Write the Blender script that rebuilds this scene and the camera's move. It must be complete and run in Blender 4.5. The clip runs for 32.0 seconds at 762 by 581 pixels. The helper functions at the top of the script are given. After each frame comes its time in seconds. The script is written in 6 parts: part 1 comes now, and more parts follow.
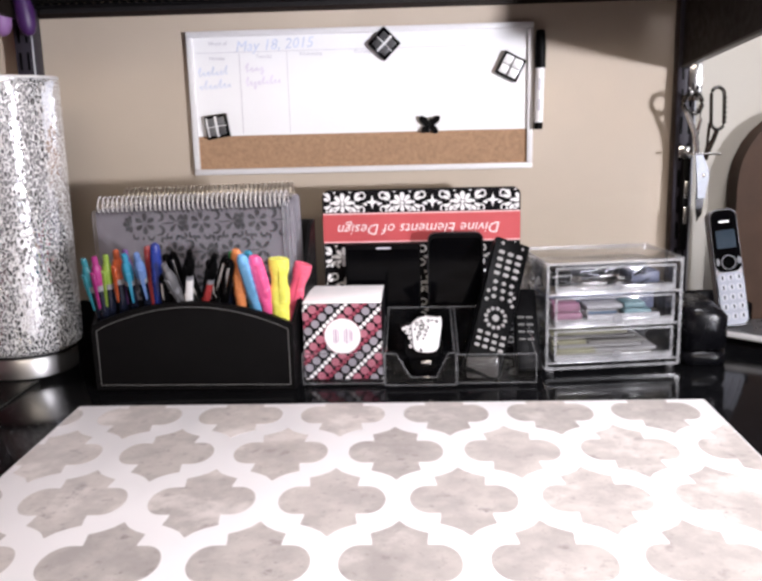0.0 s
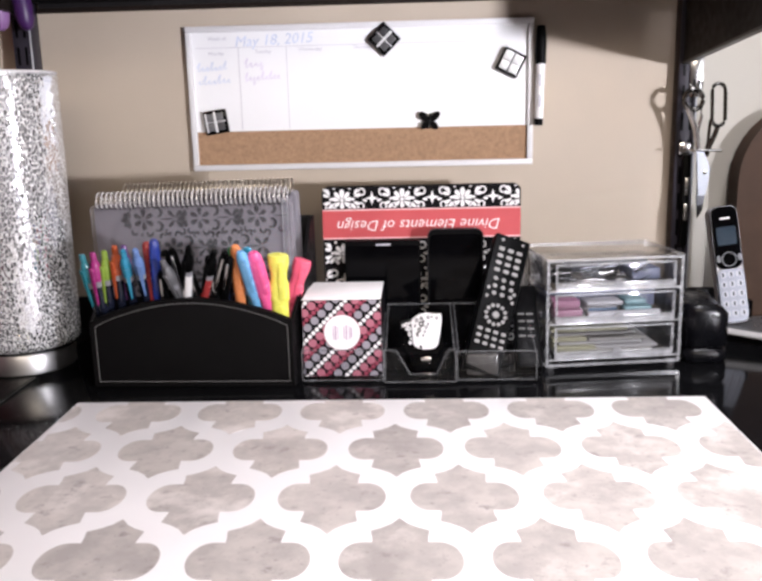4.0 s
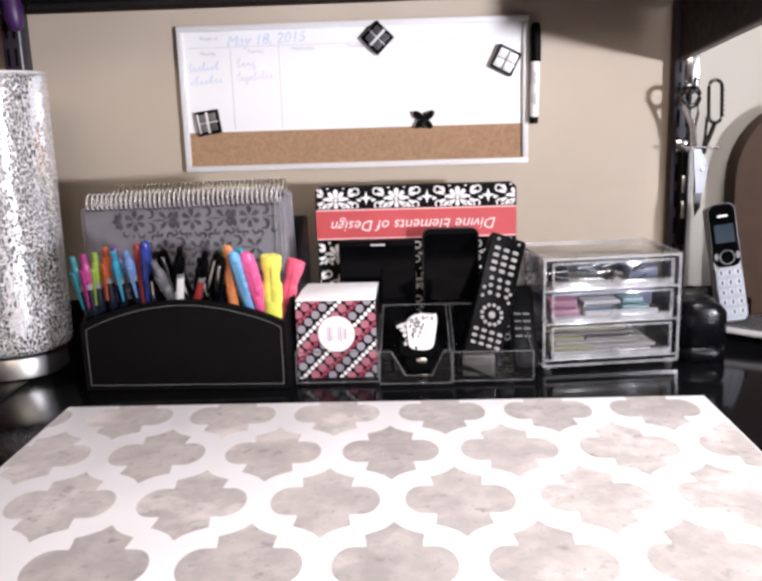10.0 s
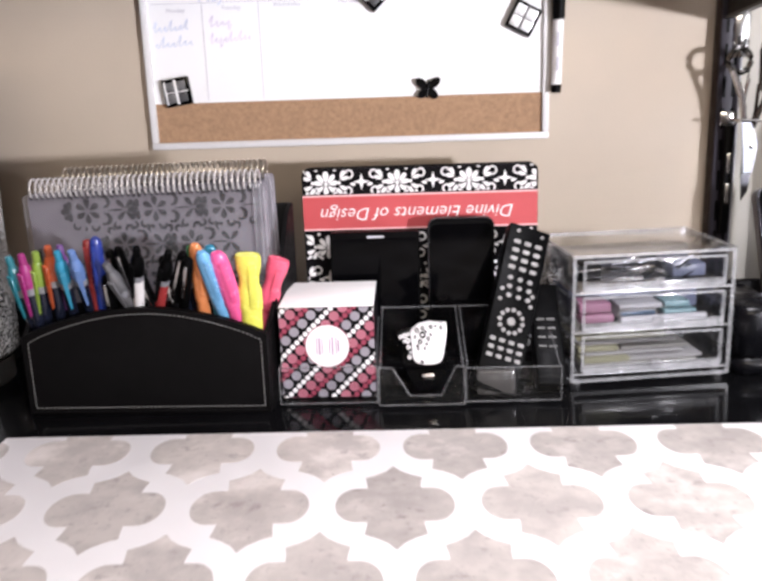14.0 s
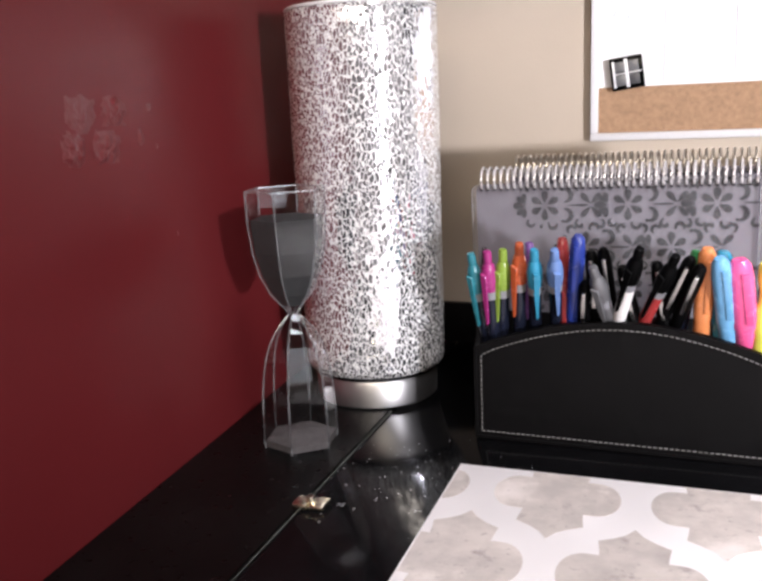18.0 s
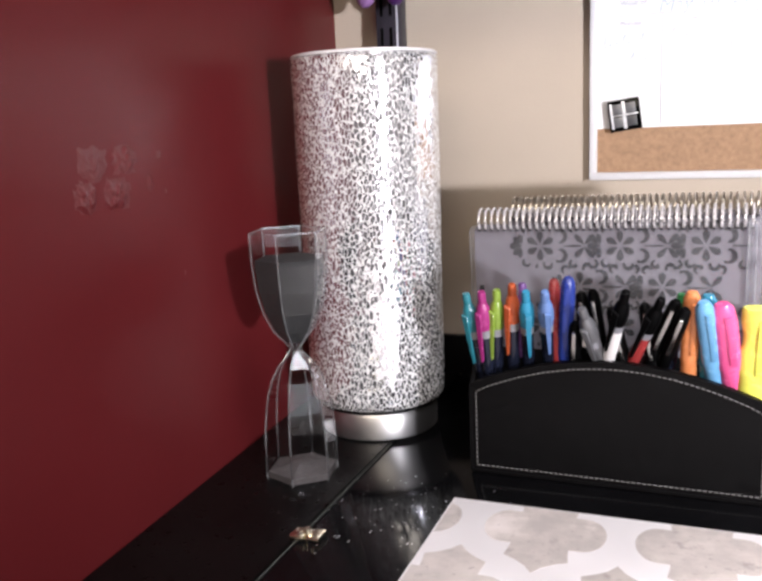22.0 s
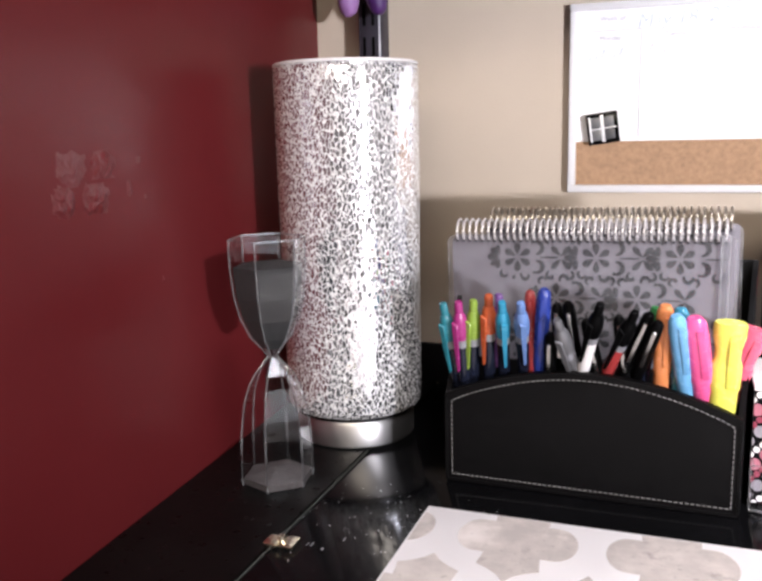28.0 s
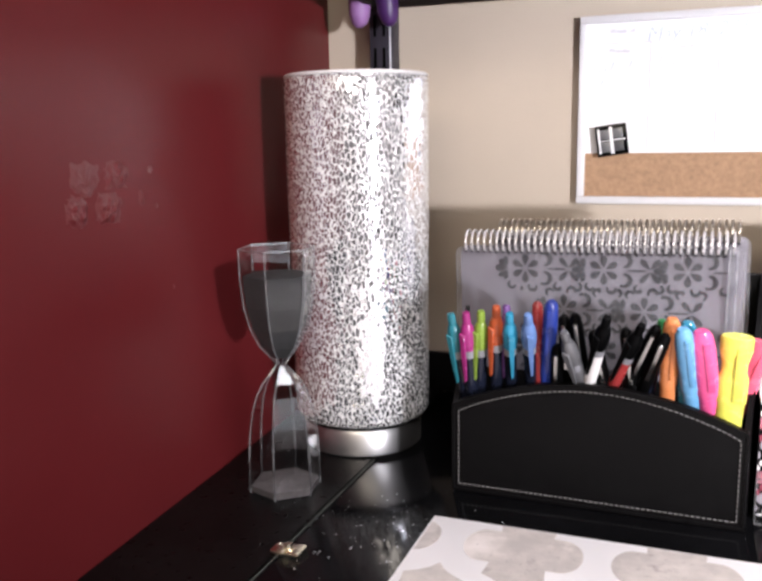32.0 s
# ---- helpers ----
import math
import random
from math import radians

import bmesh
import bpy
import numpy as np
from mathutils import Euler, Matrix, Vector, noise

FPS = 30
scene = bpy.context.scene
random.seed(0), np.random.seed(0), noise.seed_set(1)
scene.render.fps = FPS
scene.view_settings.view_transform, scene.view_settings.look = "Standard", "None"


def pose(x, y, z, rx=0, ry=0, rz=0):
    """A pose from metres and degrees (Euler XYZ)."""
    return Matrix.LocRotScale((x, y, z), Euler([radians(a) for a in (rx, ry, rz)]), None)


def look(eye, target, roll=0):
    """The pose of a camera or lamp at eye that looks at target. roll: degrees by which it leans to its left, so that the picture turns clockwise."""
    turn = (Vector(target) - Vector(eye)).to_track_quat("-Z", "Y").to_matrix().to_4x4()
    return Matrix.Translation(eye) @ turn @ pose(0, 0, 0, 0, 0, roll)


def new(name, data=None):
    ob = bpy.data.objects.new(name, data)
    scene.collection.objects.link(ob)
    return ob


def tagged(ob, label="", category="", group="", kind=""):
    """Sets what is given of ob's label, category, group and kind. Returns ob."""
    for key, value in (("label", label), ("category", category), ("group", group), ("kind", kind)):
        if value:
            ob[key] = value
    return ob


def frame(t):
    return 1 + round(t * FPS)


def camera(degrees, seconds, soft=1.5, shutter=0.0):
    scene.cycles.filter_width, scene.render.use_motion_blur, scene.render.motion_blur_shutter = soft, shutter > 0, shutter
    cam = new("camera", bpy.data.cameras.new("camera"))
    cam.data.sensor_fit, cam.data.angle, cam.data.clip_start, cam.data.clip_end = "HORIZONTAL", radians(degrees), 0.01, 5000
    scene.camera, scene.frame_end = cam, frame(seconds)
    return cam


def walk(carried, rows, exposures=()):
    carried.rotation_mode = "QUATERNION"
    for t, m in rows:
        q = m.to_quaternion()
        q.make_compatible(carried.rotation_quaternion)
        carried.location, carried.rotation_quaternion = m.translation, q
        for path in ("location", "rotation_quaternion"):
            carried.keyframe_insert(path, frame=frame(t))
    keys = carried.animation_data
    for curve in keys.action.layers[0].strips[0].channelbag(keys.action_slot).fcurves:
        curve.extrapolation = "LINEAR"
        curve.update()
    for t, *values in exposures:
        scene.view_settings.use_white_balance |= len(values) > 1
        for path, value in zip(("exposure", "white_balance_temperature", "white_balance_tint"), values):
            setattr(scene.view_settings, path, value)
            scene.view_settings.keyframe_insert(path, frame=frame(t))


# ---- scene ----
cam = camera(48.5, 32.0, soft=3.0, shutter=0.5)
PATH = [
    (0, (0.057, -0.139, 1.069), (-0.031, 1.815, 0.651), -1.5),
    (0.5, (0.057, -0.138, 1.067), (-0.032, 1.814, 0.642), -1.5),
    (1, (0.054, -0.142, 1.075), (-0.036, 1.814, 0.671), -1.4),
    (1.5, (0.057, -0.14, 1.073), (-0.032, 1.816, 0.662), -1.5),
    (2, (0.058, -0.14, 1.074), (-0.028, 1.815, 0.664), -1.6),
    (2.5, (0.056, -0.14, 1.07), (-0.026, 1.815, 0.657), -1.5),
    (3, (0.056, -0.137, 1.069), (-0.027, 1.817, 0.648), -1.5),
    (3.5, (0.055, -0.136, 1.067), (-0.028, 1.817, 0.641), -1.4),
    (5.5, (0.056, -0.13, 1.07), (-0.032, 1.823, 0.651), -1.5),
    (6, (0.058, -0.128, 1.066), (-0.026, 1.823, 0.636), -1.7),
    (6.5, (0.062, -0.127, 1.063), (-0.024, 1.824, 0.633), -2.0),
    (7, (0.062, -0.127, 1.063), (-0.02, 1.825, 0.637), -1.9),
    (7.5, (0.062, -0.128, 1.063), (-0.021, 1.824, 0.635), -1.7),
    (8, (0.061, -0.128, 1.062), (-0.022, 1.824, 0.634), -1.8),
    (8.5, (0.063, -0.129, 1.063), (-0.018, 1.824, 0.637), -1.7),
    (9, (0.06, -0.13, 1.064), (-0.022, 1.823, 0.641), -1.7),
    (9.5, (0.058, -0.13, 1.06), (-0.016, 1.822, 0.634), -1.6),
    (10, (0.059, -0.124, 1.062), (-0.021, 1.83, 0.644), -1.8),
    (10.5, (0.061, -0.122, 1.061), (-0.025, 1.833, 0.65), -1.7),
    (11, (0.061, -0.123, 1.064), (-0.021, 1.833, 0.65), -1.5),
    (11.5, (0.059, -0.12, 1.059), (-0.021, 1.833, 0.636), -1.7),
    (12, (0.06, -0.118, 1.056), (-0.021, 1.835, 0.632), -1.7),
    (12.5, (0.062, -0.116, 1.055), (-0.02, 1.836, 0.628), -1.8),
    (13, (0.064, -0.111, 1.052), (-0.016, 1.84, 0.618), -1.7),
    (13.5, (0.068, -0.078, 1.053), (-0.01, 1.87, 0.608), -1.9),
    (14, (0.047, 0.038, 1.065), (-0.017, 1.974, 0.569), -1.9),
    (14.5, (0.031, 0.151, 1.044), (-0.083, 2.077, 0.515), -3.0),
    (15, (-0.045, 0.212, 1.051), (-0.329, 2.123, 0.532), -2.8),
    (15.5, (-0.094, 0.212, 1.052), (-0.58, 2.074, 0.507), -3.2),
    (17.5, (-0.156, 0.156, 1.033), (-0.853, 1.978, 0.591), -2.2),
    (18, (-0.161, 0.146, 1.033), (-0.842, 1.975, 0.599), -2.6),
    (18.5, (-0.156, 0.147, 1.034), (-0.833, 1.977, 0.596), -2.1),
    (19, (-0.158, 0.15, 1.031), (-0.837, 1.982, 0.607), -2.1),
    (19.5, (-0.151, 0.152, 1.036), (-0.84, 1.985, 0.629), -2.4),
    (20, (-0.152, 0.153, 1.035), (-0.844, 1.984, 0.626), -2.3),
    (20.5, (-0.15, 0.151, 1.041), (-0.879, 1.966, 0.626), -2.5),
    (21, (-0.135, 0.146, 1.046), (-0.859, 1.966, 0.64), -2.8),
    (21.5, (-0.133, 0.142, 1.049), (-0.861, 1.961, 0.644), -2.6),
    (22, (-0.134, 0.131, 1.053), (-0.864, 1.953, 0.667), -2.5),
    (22.5, (-0.136, 0.135, 1.05), (-0.854, 1.96, 0.654), -1.9),
    (23, (-0.135, 0.139, 1.046), (-0.846, 1.971, 0.673), -2.3),
    (23.5, (-0.134, 0.136, 1.047), (-0.845, 1.969, 0.678), -1.6),
    (24, (-0.135, 0.138, 1.048), (-0.83, 1.974, 0.669), -1.8),
    (24.5, (-0.135, 0.139, 1.047), (-0.827, 1.975, 0.66), -1.9),
    (25, (-0.137, 0.139, 1.048), (-0.835, 1.972, 0.659), -1.4),
    (25.5, (-0.138, 0.137, 1.046), (-0.842, 1.97, 0.666), -1.4),
    (27.5, (-0.131, 0.132, 1.052), (-0.833, 1.968, 0.681), -1.5),
    (28, (-0.13, 0.129, 1.056), (-0.819, 1.969, 0.682), -1.4),
    (28.5, (-0.127, 0.126, 1.056), (-0.839, 1.96, 0.696), -1.3),
    (29, (-0.131, 0.128, 1.053), (-0.845, 1.96, 0.689), -1.3),
    (29.5, (-0.134, 0.129, 1.053), (-0.843, 1.962, 0.681), -1.0),
    (30, (-0.134, 0.129, 1.052), (-0.839, 1.963, 0.676), -1.0),
    (30.5, (-0.133, 0.131, 1.05), (-0.831, 1.967, 0.674), -1.0),
    (31, (-0.133, 0.129, 1.054), (-0.832, 1.963, 0.67), -1.1),
    (31.5, (-0.132, 0.129, 1.052), (-0.832, 1.964, 0.673), -1.1),
    (32, (-0.128, 0.125, 1.061), (-0.837, 1.96, 0.7), -1.0),
]
# the camera's own brightness: a little brighter once it looks into the corner
walk(cam, [(t, look(eye, target, roll)) for t, eye, target, roll in PATH],
     [(0.0, 0.91, 6500, 13), (13.5, 0.95, 6500, 13), (15.0, 1.32, 6500, 13), (16.0, 1.42, 6500, 13), (32.0, 1.42, 6500, 13)])

# ---- world, lights, exposure ----
world = bpy.data.worlds.new("world")
scene.world = world
world.use_nodes = True
world.node_tree.nodes["Background"].inputs[0].default_value = (0.75, 0.8, 0.9, 1)
world.node_tree.nodes["Background"].inputs[1].default_value = 0.3


def area_lamp(name, eye, target, sx, sy, watts, colour, spread=180):
    data = bpy.data.lights.new(name, "AREA")
    data.spread = radians(spread)
    data.shape, data.size, data.size_y, data.energy, data.color = "RECTANGLE", sx, sy, watts, colour
    ob = new(name, data)
    ob.matrix_world = look(eye, target)
    return ob


# warm fill added behind, a small lamp and a tall window at the right, fill added overhead
area_lamp("room_fill", (0.28, -2.25, 1.95), (0.25, 1.0, 0.95), 2.0, 0.9, 28, (1.0, 0.895, 0.745))
area_lamp("key_light", (1.60, -0.95, 1.04), (0.0, 1.05, 1.25), 0.12, 0.12, 3.0, (0.94, 0.94, 1.0), 45)
area_lamp("window_light", (1.97, -1.32, 1.10), (-0.2, -1.10, 1.08), 0.80, 1.15, 5.0, (0.88, 0.92, 1.0))
area_lamp("overhead_fill", (0.58, 0.02, 2.44), (0.45, 0.45, 0.75), 0.7, 0.7, 7.8, (0.95, 0.945, 1.0), 74)

# ---- materials ----
MATS = {}


def material(name, colour, rough=0.5, metal=0.0, vary=0.12, scale=60.0, bump=0.0, bump_scale=400.0, coat=0.0, spec=0.5):
    """A paint, plastic, metal or wood with stains at two scales and fine relief."""
    if name in MATS:
        return MATS[name]
    m = bpy.data.materials.new(name)
    m.use_nodes = True
    nt = m.node_tree
    b = nt.nodes["Principled BSDF"]
    geo = nt.nodes.new("ShaderNodeNewGeometry")
    n1 = nt.nodes.new("ShaderNodeTexNoise")
    n1.inputs["Scale"].default_value = scale
    n1.inputs["Detail"].default_value = 5
    nt.links.new(geo.outputs["Position"], n1.inputs["Vector"])
    n2 = nt.nodes.new("ShaderNodeTexNoise")
    n2.inputs["Scale"].default_value = scale / 7
    n2.inputs["Detail"].default_value = 3
    nt.links.new(geo.outputs["Position"], n2.inputs["Vector"])
    mul = nt.nodes.new("ShaderNodeMath")
    mul.operation = "MULTIPLY"
    nt.links.new(n1.outputs["Fac"], mul.inputs[0])
    nt.links.new(n2.outputs["Fac"], mul.inputs[1])
    ramp = nt.nodes.new("ShaderNodeMapRange")
    ramp.inputs["From Min"].default_value = 0.12
    ramp.inputs["From Max"].default_value = 0.40
    ramp.inputs["To Min"].default_value = 1 - vary
    ramp.inputs["To Max"].default_value = 1 + vary
    nt.links.new(mul.outputs[0], ramp.inputs["Value"])
    mix = nt.nodes.new("ShaderNodeVectorMath")
    mix.operation = "SCALE"
    mix.inputs[0].default_value = colour
    nt.links.new(ramp.outputs[0], mix.inputs["Scale"])
    nt.links.new(mix.outputs[0], b.inputs["Base Color"])
    rr = nt.nodes.new("ShaderNodeMapRange")
    rr.inputs["From Min"].default_value = 0.3
    rr.inputs["From Max"].default_value = 0.7
    rr.inputs["To Min"].default_value = max(0.02, rough * (0.94 if metal else 0.8))
    rr.inputs["To Max"].default_value = min(1, rough * (1.06 if metal else 1.2))
    nt.links.new(n1.outputs["Fac"], rr.inputs["Value"])
    nt.links.new(rr.outputs[0], b.inputs["Roughness"])
    b.inputs["Metallic"].default_value = metal
    b.inputs["Coat Weight"].default_value = coat
    b.inputs["Coat Roughness"].default_value = 0.05
    b.inputs["Specular IOR Level"].default_value = spec
    if bump:
        n3 = nt.nodes.new("ShaderNodeTexNoise")
        n3.inputs["Scale"].default_value = bump_scale
        n3.inputs["Detail"].default_value = 3
        nt.links.new(geo.outputs["Position"], n3.inputs["Vector"])
        bm_ = nt.nodes.new("ShaderNodeBump")
        bm_.inputs["Strength"].default_value = bump
        bm_.inputs["Distance"].default_value = 0.001
        nt.links.new(n3.outputs["Fac"], bm_.inputs["Height"])
        nt.links.new(bm_.outputs[0], b.inputs["Normal"])
    MATS[name] = m
    return m


def clear(name, tint, ior=1.49, rough=0.03, haze=0.0):
    """Clear acrylic or glass: straight-through body with a Fresnel gloss and a little milky haze."""
    if name in MATS:
        return MATS[name]
    m = bpy.data.materials.new(name)
    m.use_nodes = True
    nt = m.node_tree
    nt.nodes.clear()
    out = nt.nodes.new("ShaderNodeOutputMaterial")
    tr = nt.nodes.new("ShaderNodeBsdfTransparent")
    tr.inputs[0].default_value = (*tint, 1)
    di = nt.nodes.new("ShaderNodeBsdfDiffuse")
    di.inputs[0].default_value = (0.85, 0.86, 0.88, 1)
    geo = nt.nodes.new("ShaderNodeNewGeometry")
    nz = nt.nodes.new("ShaderNodeTexNoise")
    nz.inputs["Scale"].default_value = 90
    nt.links.new(geo.outputs["Position"], nz.inputs["Vector"])
    hz = nt.nodes.new("ShaderNodeMath")
    hz.operation = "MULTIPLY"
    hz.inputs[1].default_value = haze * 2
    nt.links.new(nz.outputs["Fac"], hz.inputs[0])
    mh = nt.nodes.new("ShaderNodeMixShader")
    nt.links.new(hz.outputs[0], mh.inputs[0])
    nt.links.new(tr.outputs[0], mh.inputs[1])
    nt.links.new(di.outputs[0], mh.inputs[2])
    gl = nt.nodes.new("ShaderNodeBsdfGlossy")
    gl.inputs["Roughness"].default_value = rough
    fw = nt.nodes.new("ShaderNodeLayerWeight")
    fw.inputs["Blend"].default_value = 0.5
    fp = nt.nodes.new("ShaderNodeMath")
    fp.operation = "POWER"
    fp.inputs[1].default_value = 5
    nt.links.new(fw.outputs["Facing"], fp.inputs[0])
    fr = nt.nodes.new("ShaderNodeMath")
    fr.operation = "MULTIPLY_ADD"
    f0 = ((ior - 1) / (ior + 1)) ** 2
    fr.inputs[1].default_value = 1 - f0
    fr.inputs[2].default_value = f0
    nt.links.new(fp.outputs[0], fr.inputs[0])
    mg = nt.nodes.new("ShaderNodeMixShader")
    nt.links.new(fr.outputs[0], mg.inputs[0])
    nt.links.new(mh.outputs[0], mg.inputs[1])
    nt.links.new(gl.outputs[0], mg.inputs[2])
    nt.links.new(mg.outputs[0], out.inputs[0])
    MATS[name] = m
    return m


def mosaic(name):
    """Crackle mirror mosaic: small tilted mirror chips in pale grout."""
    m = bpy.data.materials.new(name)
    m.use_nodes = True
    nt = m.node_tree
    b = nt.nodes["Principled BSDF"]
    geo = nt.nodes.new("ShaderNodeNewGeometry")
    long = nt.nodes.new("ShaderNodeVectorMath")
    long.operation = "MULTIPLY"
    long.inputs[1].default_value = (1.0, 1.0, 0.48)
    nt.links.new(geo.outputs["Position"], long.inputs[0])
    # the cells wander like cracks
    wn = nt.nodes.new("ShaderNodeTexNoise")
    wn.inputs["Scale"].default_value = 170
    wn.inputs["Detail"].default_value = 2
    nt.links.new(geo.outputs["Position"], wn.inputs["Vector"])
    ws = nt.nodes.new("ShaderNodeVectorMath")
    ws.operation = "SCALE"
    ws.inputs["Scale"].default_value = 0.0040
    nt.links.new(wn.outputs["Color"], ws.inputs[0])
    wig = nt.nodes.new("ShaderNodeVectorMath")
    wig.operation = "ADD"
    nt.links.new(long.outputs[0], wig.inputs[0])
    nt.links.new(ws.outputs[0], wig.inputs[1])
    vs = []
    for feature in ("F1", "DISTANCE_TO_EDGE"):
        v = nt.nodes.new("ShaderNodeTexVoronoi")
        v.feature = feature
        v.inputs["Scale"].default_value = 320
        nt.links.new(wig.outputs[0], v.inputs["Vector"])
        vs.append(v)
    grout = nt.nodes.new("ShaderNodeMapRange")
    grout.inputs["From Min"].default_value = 0.045
    grout.inputs["From Max"].default_value = 0.10
    nt.links.new(vs[1].outputs["Distance"], grout.inputs["Value"])
    sub = nt.nodes.new("ShaderNodeVectorMath")
    sub.operation = "SUBTRACT"
    sub.inputs[1].default_value = (0.5, 0.5, 0.5)
    nt.links.new(vs[0].outputs["Color"], sub.inputs[0])
    sc = nt.nodes.new("ShaderNodeVectorMath")
    sc.operation = "SCALE"
    sc.inputs["Scale"].default_value = 0.13
    nt.links.new(sub.outputs[0], sc.inputs[0])
    add = nt.nodes.new("ShaderNodeVectorMath")
    add.operation = "ADD"
    nt.links.new(geo.outputs["Normal"], add.inputs[0])
    nt.links.new(sc.outputs[0], add.inputs[1])
    nrm = nt.nodes.new("ShaderNodeVectorMath")
    nrm.operation = "NORMALIZE"
    nt.links.new(add.outputs[0], nrm.inputs[0])
    nt.links.new(nrm.outputs[0], b.inputs["Normal"])
    cm = nt.nodes.new("ShaderNodeMix")
    cm.data_type = "RGBA"
    cm.inputs[6].default_value = (0.70, 0.69, 0.68, 1)
    cm.inputs[7].default_value = (0.84, 0.86, 0.92, 1)
    nt.links.new(grout.outputs[0], cm.inputs[0])
    nt.links.new(cm.outputs[2], b.inputs["Base Color"])
    mm = nt.nodes.new("ShaderNodeMath")
    mm.operation = "MULTIPLY"
    mm.inputs[1].default_value = 0.92
    nt.links.new(grout.outputs[0], mm.inputs[0])
    nt.links.new(mm.outputs[0], b.inputs["Metallic"])
    rr = nt.nodes.new("ShaderNodeMapRange")
    rr.inputs["To Min"].default_value = 0.55
    rr.inputs["To Max"].default_value = 0.04
    nt.links.new(grout.outputs[0], rr.inputs["Value"])
    nt.links.new(rr.outputs[0], b.inputs["Roughness"])
    return m


TAN = material("tan_wall_paint", (0.460, 0.387, 0.310), 0.6, vary=0.04, scale=14, bump=0.12, bump_scale=260)
RED = material("red_wall_paint", (0.104, 0.0115, 0.0135), 0.36, vary=0.06, scale=10, bump=0.12, bump_scale=45, spec=0.15)
PALE = material("dim_room_paint", (0.30, 0.285, 0.275), 0.7, vary=0.05, scale=8)
EAST = material("grey_room_paint", (0.34, 0.33, 0.325), 0.7, vary=0.05, scale=8)
FLOOR = material("brown_floor_wood", (0.16, 0.09, 0.05), 0.4, vary=0.25, scale=30)
GLOSS_DESK = material("black_gloss_lacquer", (0.004, 0.004, 0.0045), 0.085, vary=0.3, scale=80, bump=0.010, bump_scale=700, spec=0.075)
MATTE_DESK = material("black_satin_wood", (0.0035, 0.0035, 0.0035), 0.32, vary=0.3, scale=120, spec=0.10, bump=0.10, bump_scale=500)


def tinted(m, share, density, middle, reach_out):
    """Paints lamp glints into the colour: pale specks, each about half a millimetre, about a place on a dark top."""
    nt = m.node_tree
    b = nt.nodes["Principled BSDF"]
    geo = nt.nodes.new("ShaderNodeNewGeometry")
    v = nt.nodes.new("ShaderNodeTexVoronoi")
    v.inputs["Scale"].default_value = density
    nt.links.new(geo.outputs["Position"], v.inputs["Vector"])
    pick = nt.nodes.new("ShaderNodeSeparateColor")
    nt.links.new(v.outputs["Color"], pick.inputs[0])
    size = nt.nodes.new("ShaderNodeMapRange")
    size.inputs["From Max"].default_value = 1.0001
    size.inputs["To Max"].default_value = 0.20
    nt.links.new(pick.outputs[0], size.inputs["Value"])
    near = nt.nodes.new("ShaderNodeMath")
    near.operation = "LESS_THAN"
    nt.links.new(v.outputs["Distance"], near.inputs[0])
    nt.links.new(size.outputs[0], near.inputs[1])
    away = nt.nodes.new("ShaderNodeVectorMath")
    away.operation = "DISTANCE"
    away.inputs[1].default_value = middle
    nt.links.new(geo.outputs["Position"], away.inputs[0])
    fade = nt.nodes.new("ShaderNodeMapRange")
    fade.inputs["From Min"].default_value = reach_out * 0.4
    fade.inputs["From Max"].default_value = reach_out
    fade.inputs["To Min"].default_value = 1 - share
    fade.inputs["To Max"].default_value = 1.0
    nt.links.new(away.outputs["Value"], fade.inputs["Value"])
    nt.links.new(fade.outputs[0], size.inputs["From Min"])
    mix = nt.nodes.new("ShaderNodeMix")
    mix.data_type = "RGBA"
    old = b.inputs["Base Color"].links[0].from_socket
    nt.links.new(old, mix.inputs[6])
    mix.inputs[7].default_value = (0.80, 0.82, 0.84, 1)
    nt.links.new(near.outputs[0], mix.inputs[0])
    nt.links.new(mix.outputs[2], b.inputs["Base Color"])
    return m


# painted reflections of the mosaic shade in the gloss top
tinted(GLOSS_DESK, 0.34, 300, (-0.365, 0.72, 0.75), 0.11)
BLACK_METAL = material("black_powder_coat", (0.005, 0.0045, 0.005), 0.5, vary=0.2, scale=200, spec=0.08, bump=0.1, bump_scale=1500)
BROWN_METAL = material("dark_brown_laminate", (0.017, 0.012, 0.010), 0.5, vary=0.2, scale=90, spec=0.12)
STEEL = material("brushed_steel", (0.55, 0.54, 0.53), 0.25, 1.0, vary=0.02, scale=300)
CHROME = material("bright_chrome", (0.80, 0.79, 0.78), 0.13, 1.0, vary=0.05, scale=200)
DARK_STEEL = material("dark_steel", (0.10, 0.10, 0.11), 0.25, 1.0, vary=0.2, scale=300)
BRASS = material("worn_brass", (0.82, 0.74, 0.58), 0.25, 1.0, vary=0.2, scale=400)
WHITE = material("white_board_enamel", (0.80, 0.80, 0.81), 0.22, vary=0.015, scale=12)
FRAME = material("white_painted_aluminium", (0.66, 0.65, 0.66), 0.35, vary=0.03, scale=100)
CORK = material("cork", (0.34, 0.205, 0.12), 0.85, vary=0.22, scale=1500, bump=0.5, bump_scale=900)
LEATHER = material("black_leatherette", (0.0030, 0.0028, 0.0030), 0.5, vary=0.15, scale=150, spec=0.09, bump=0.3, bump_scale=1300)
THREAD = material("pale_grey_thread", (0.15, 0.145, 0.14), 0.8, vary=0.2, scale=500)
PAPER = material("white_paper", (0.84, 0.81, 0.80), 0.8, vary=0.03, scale=60)
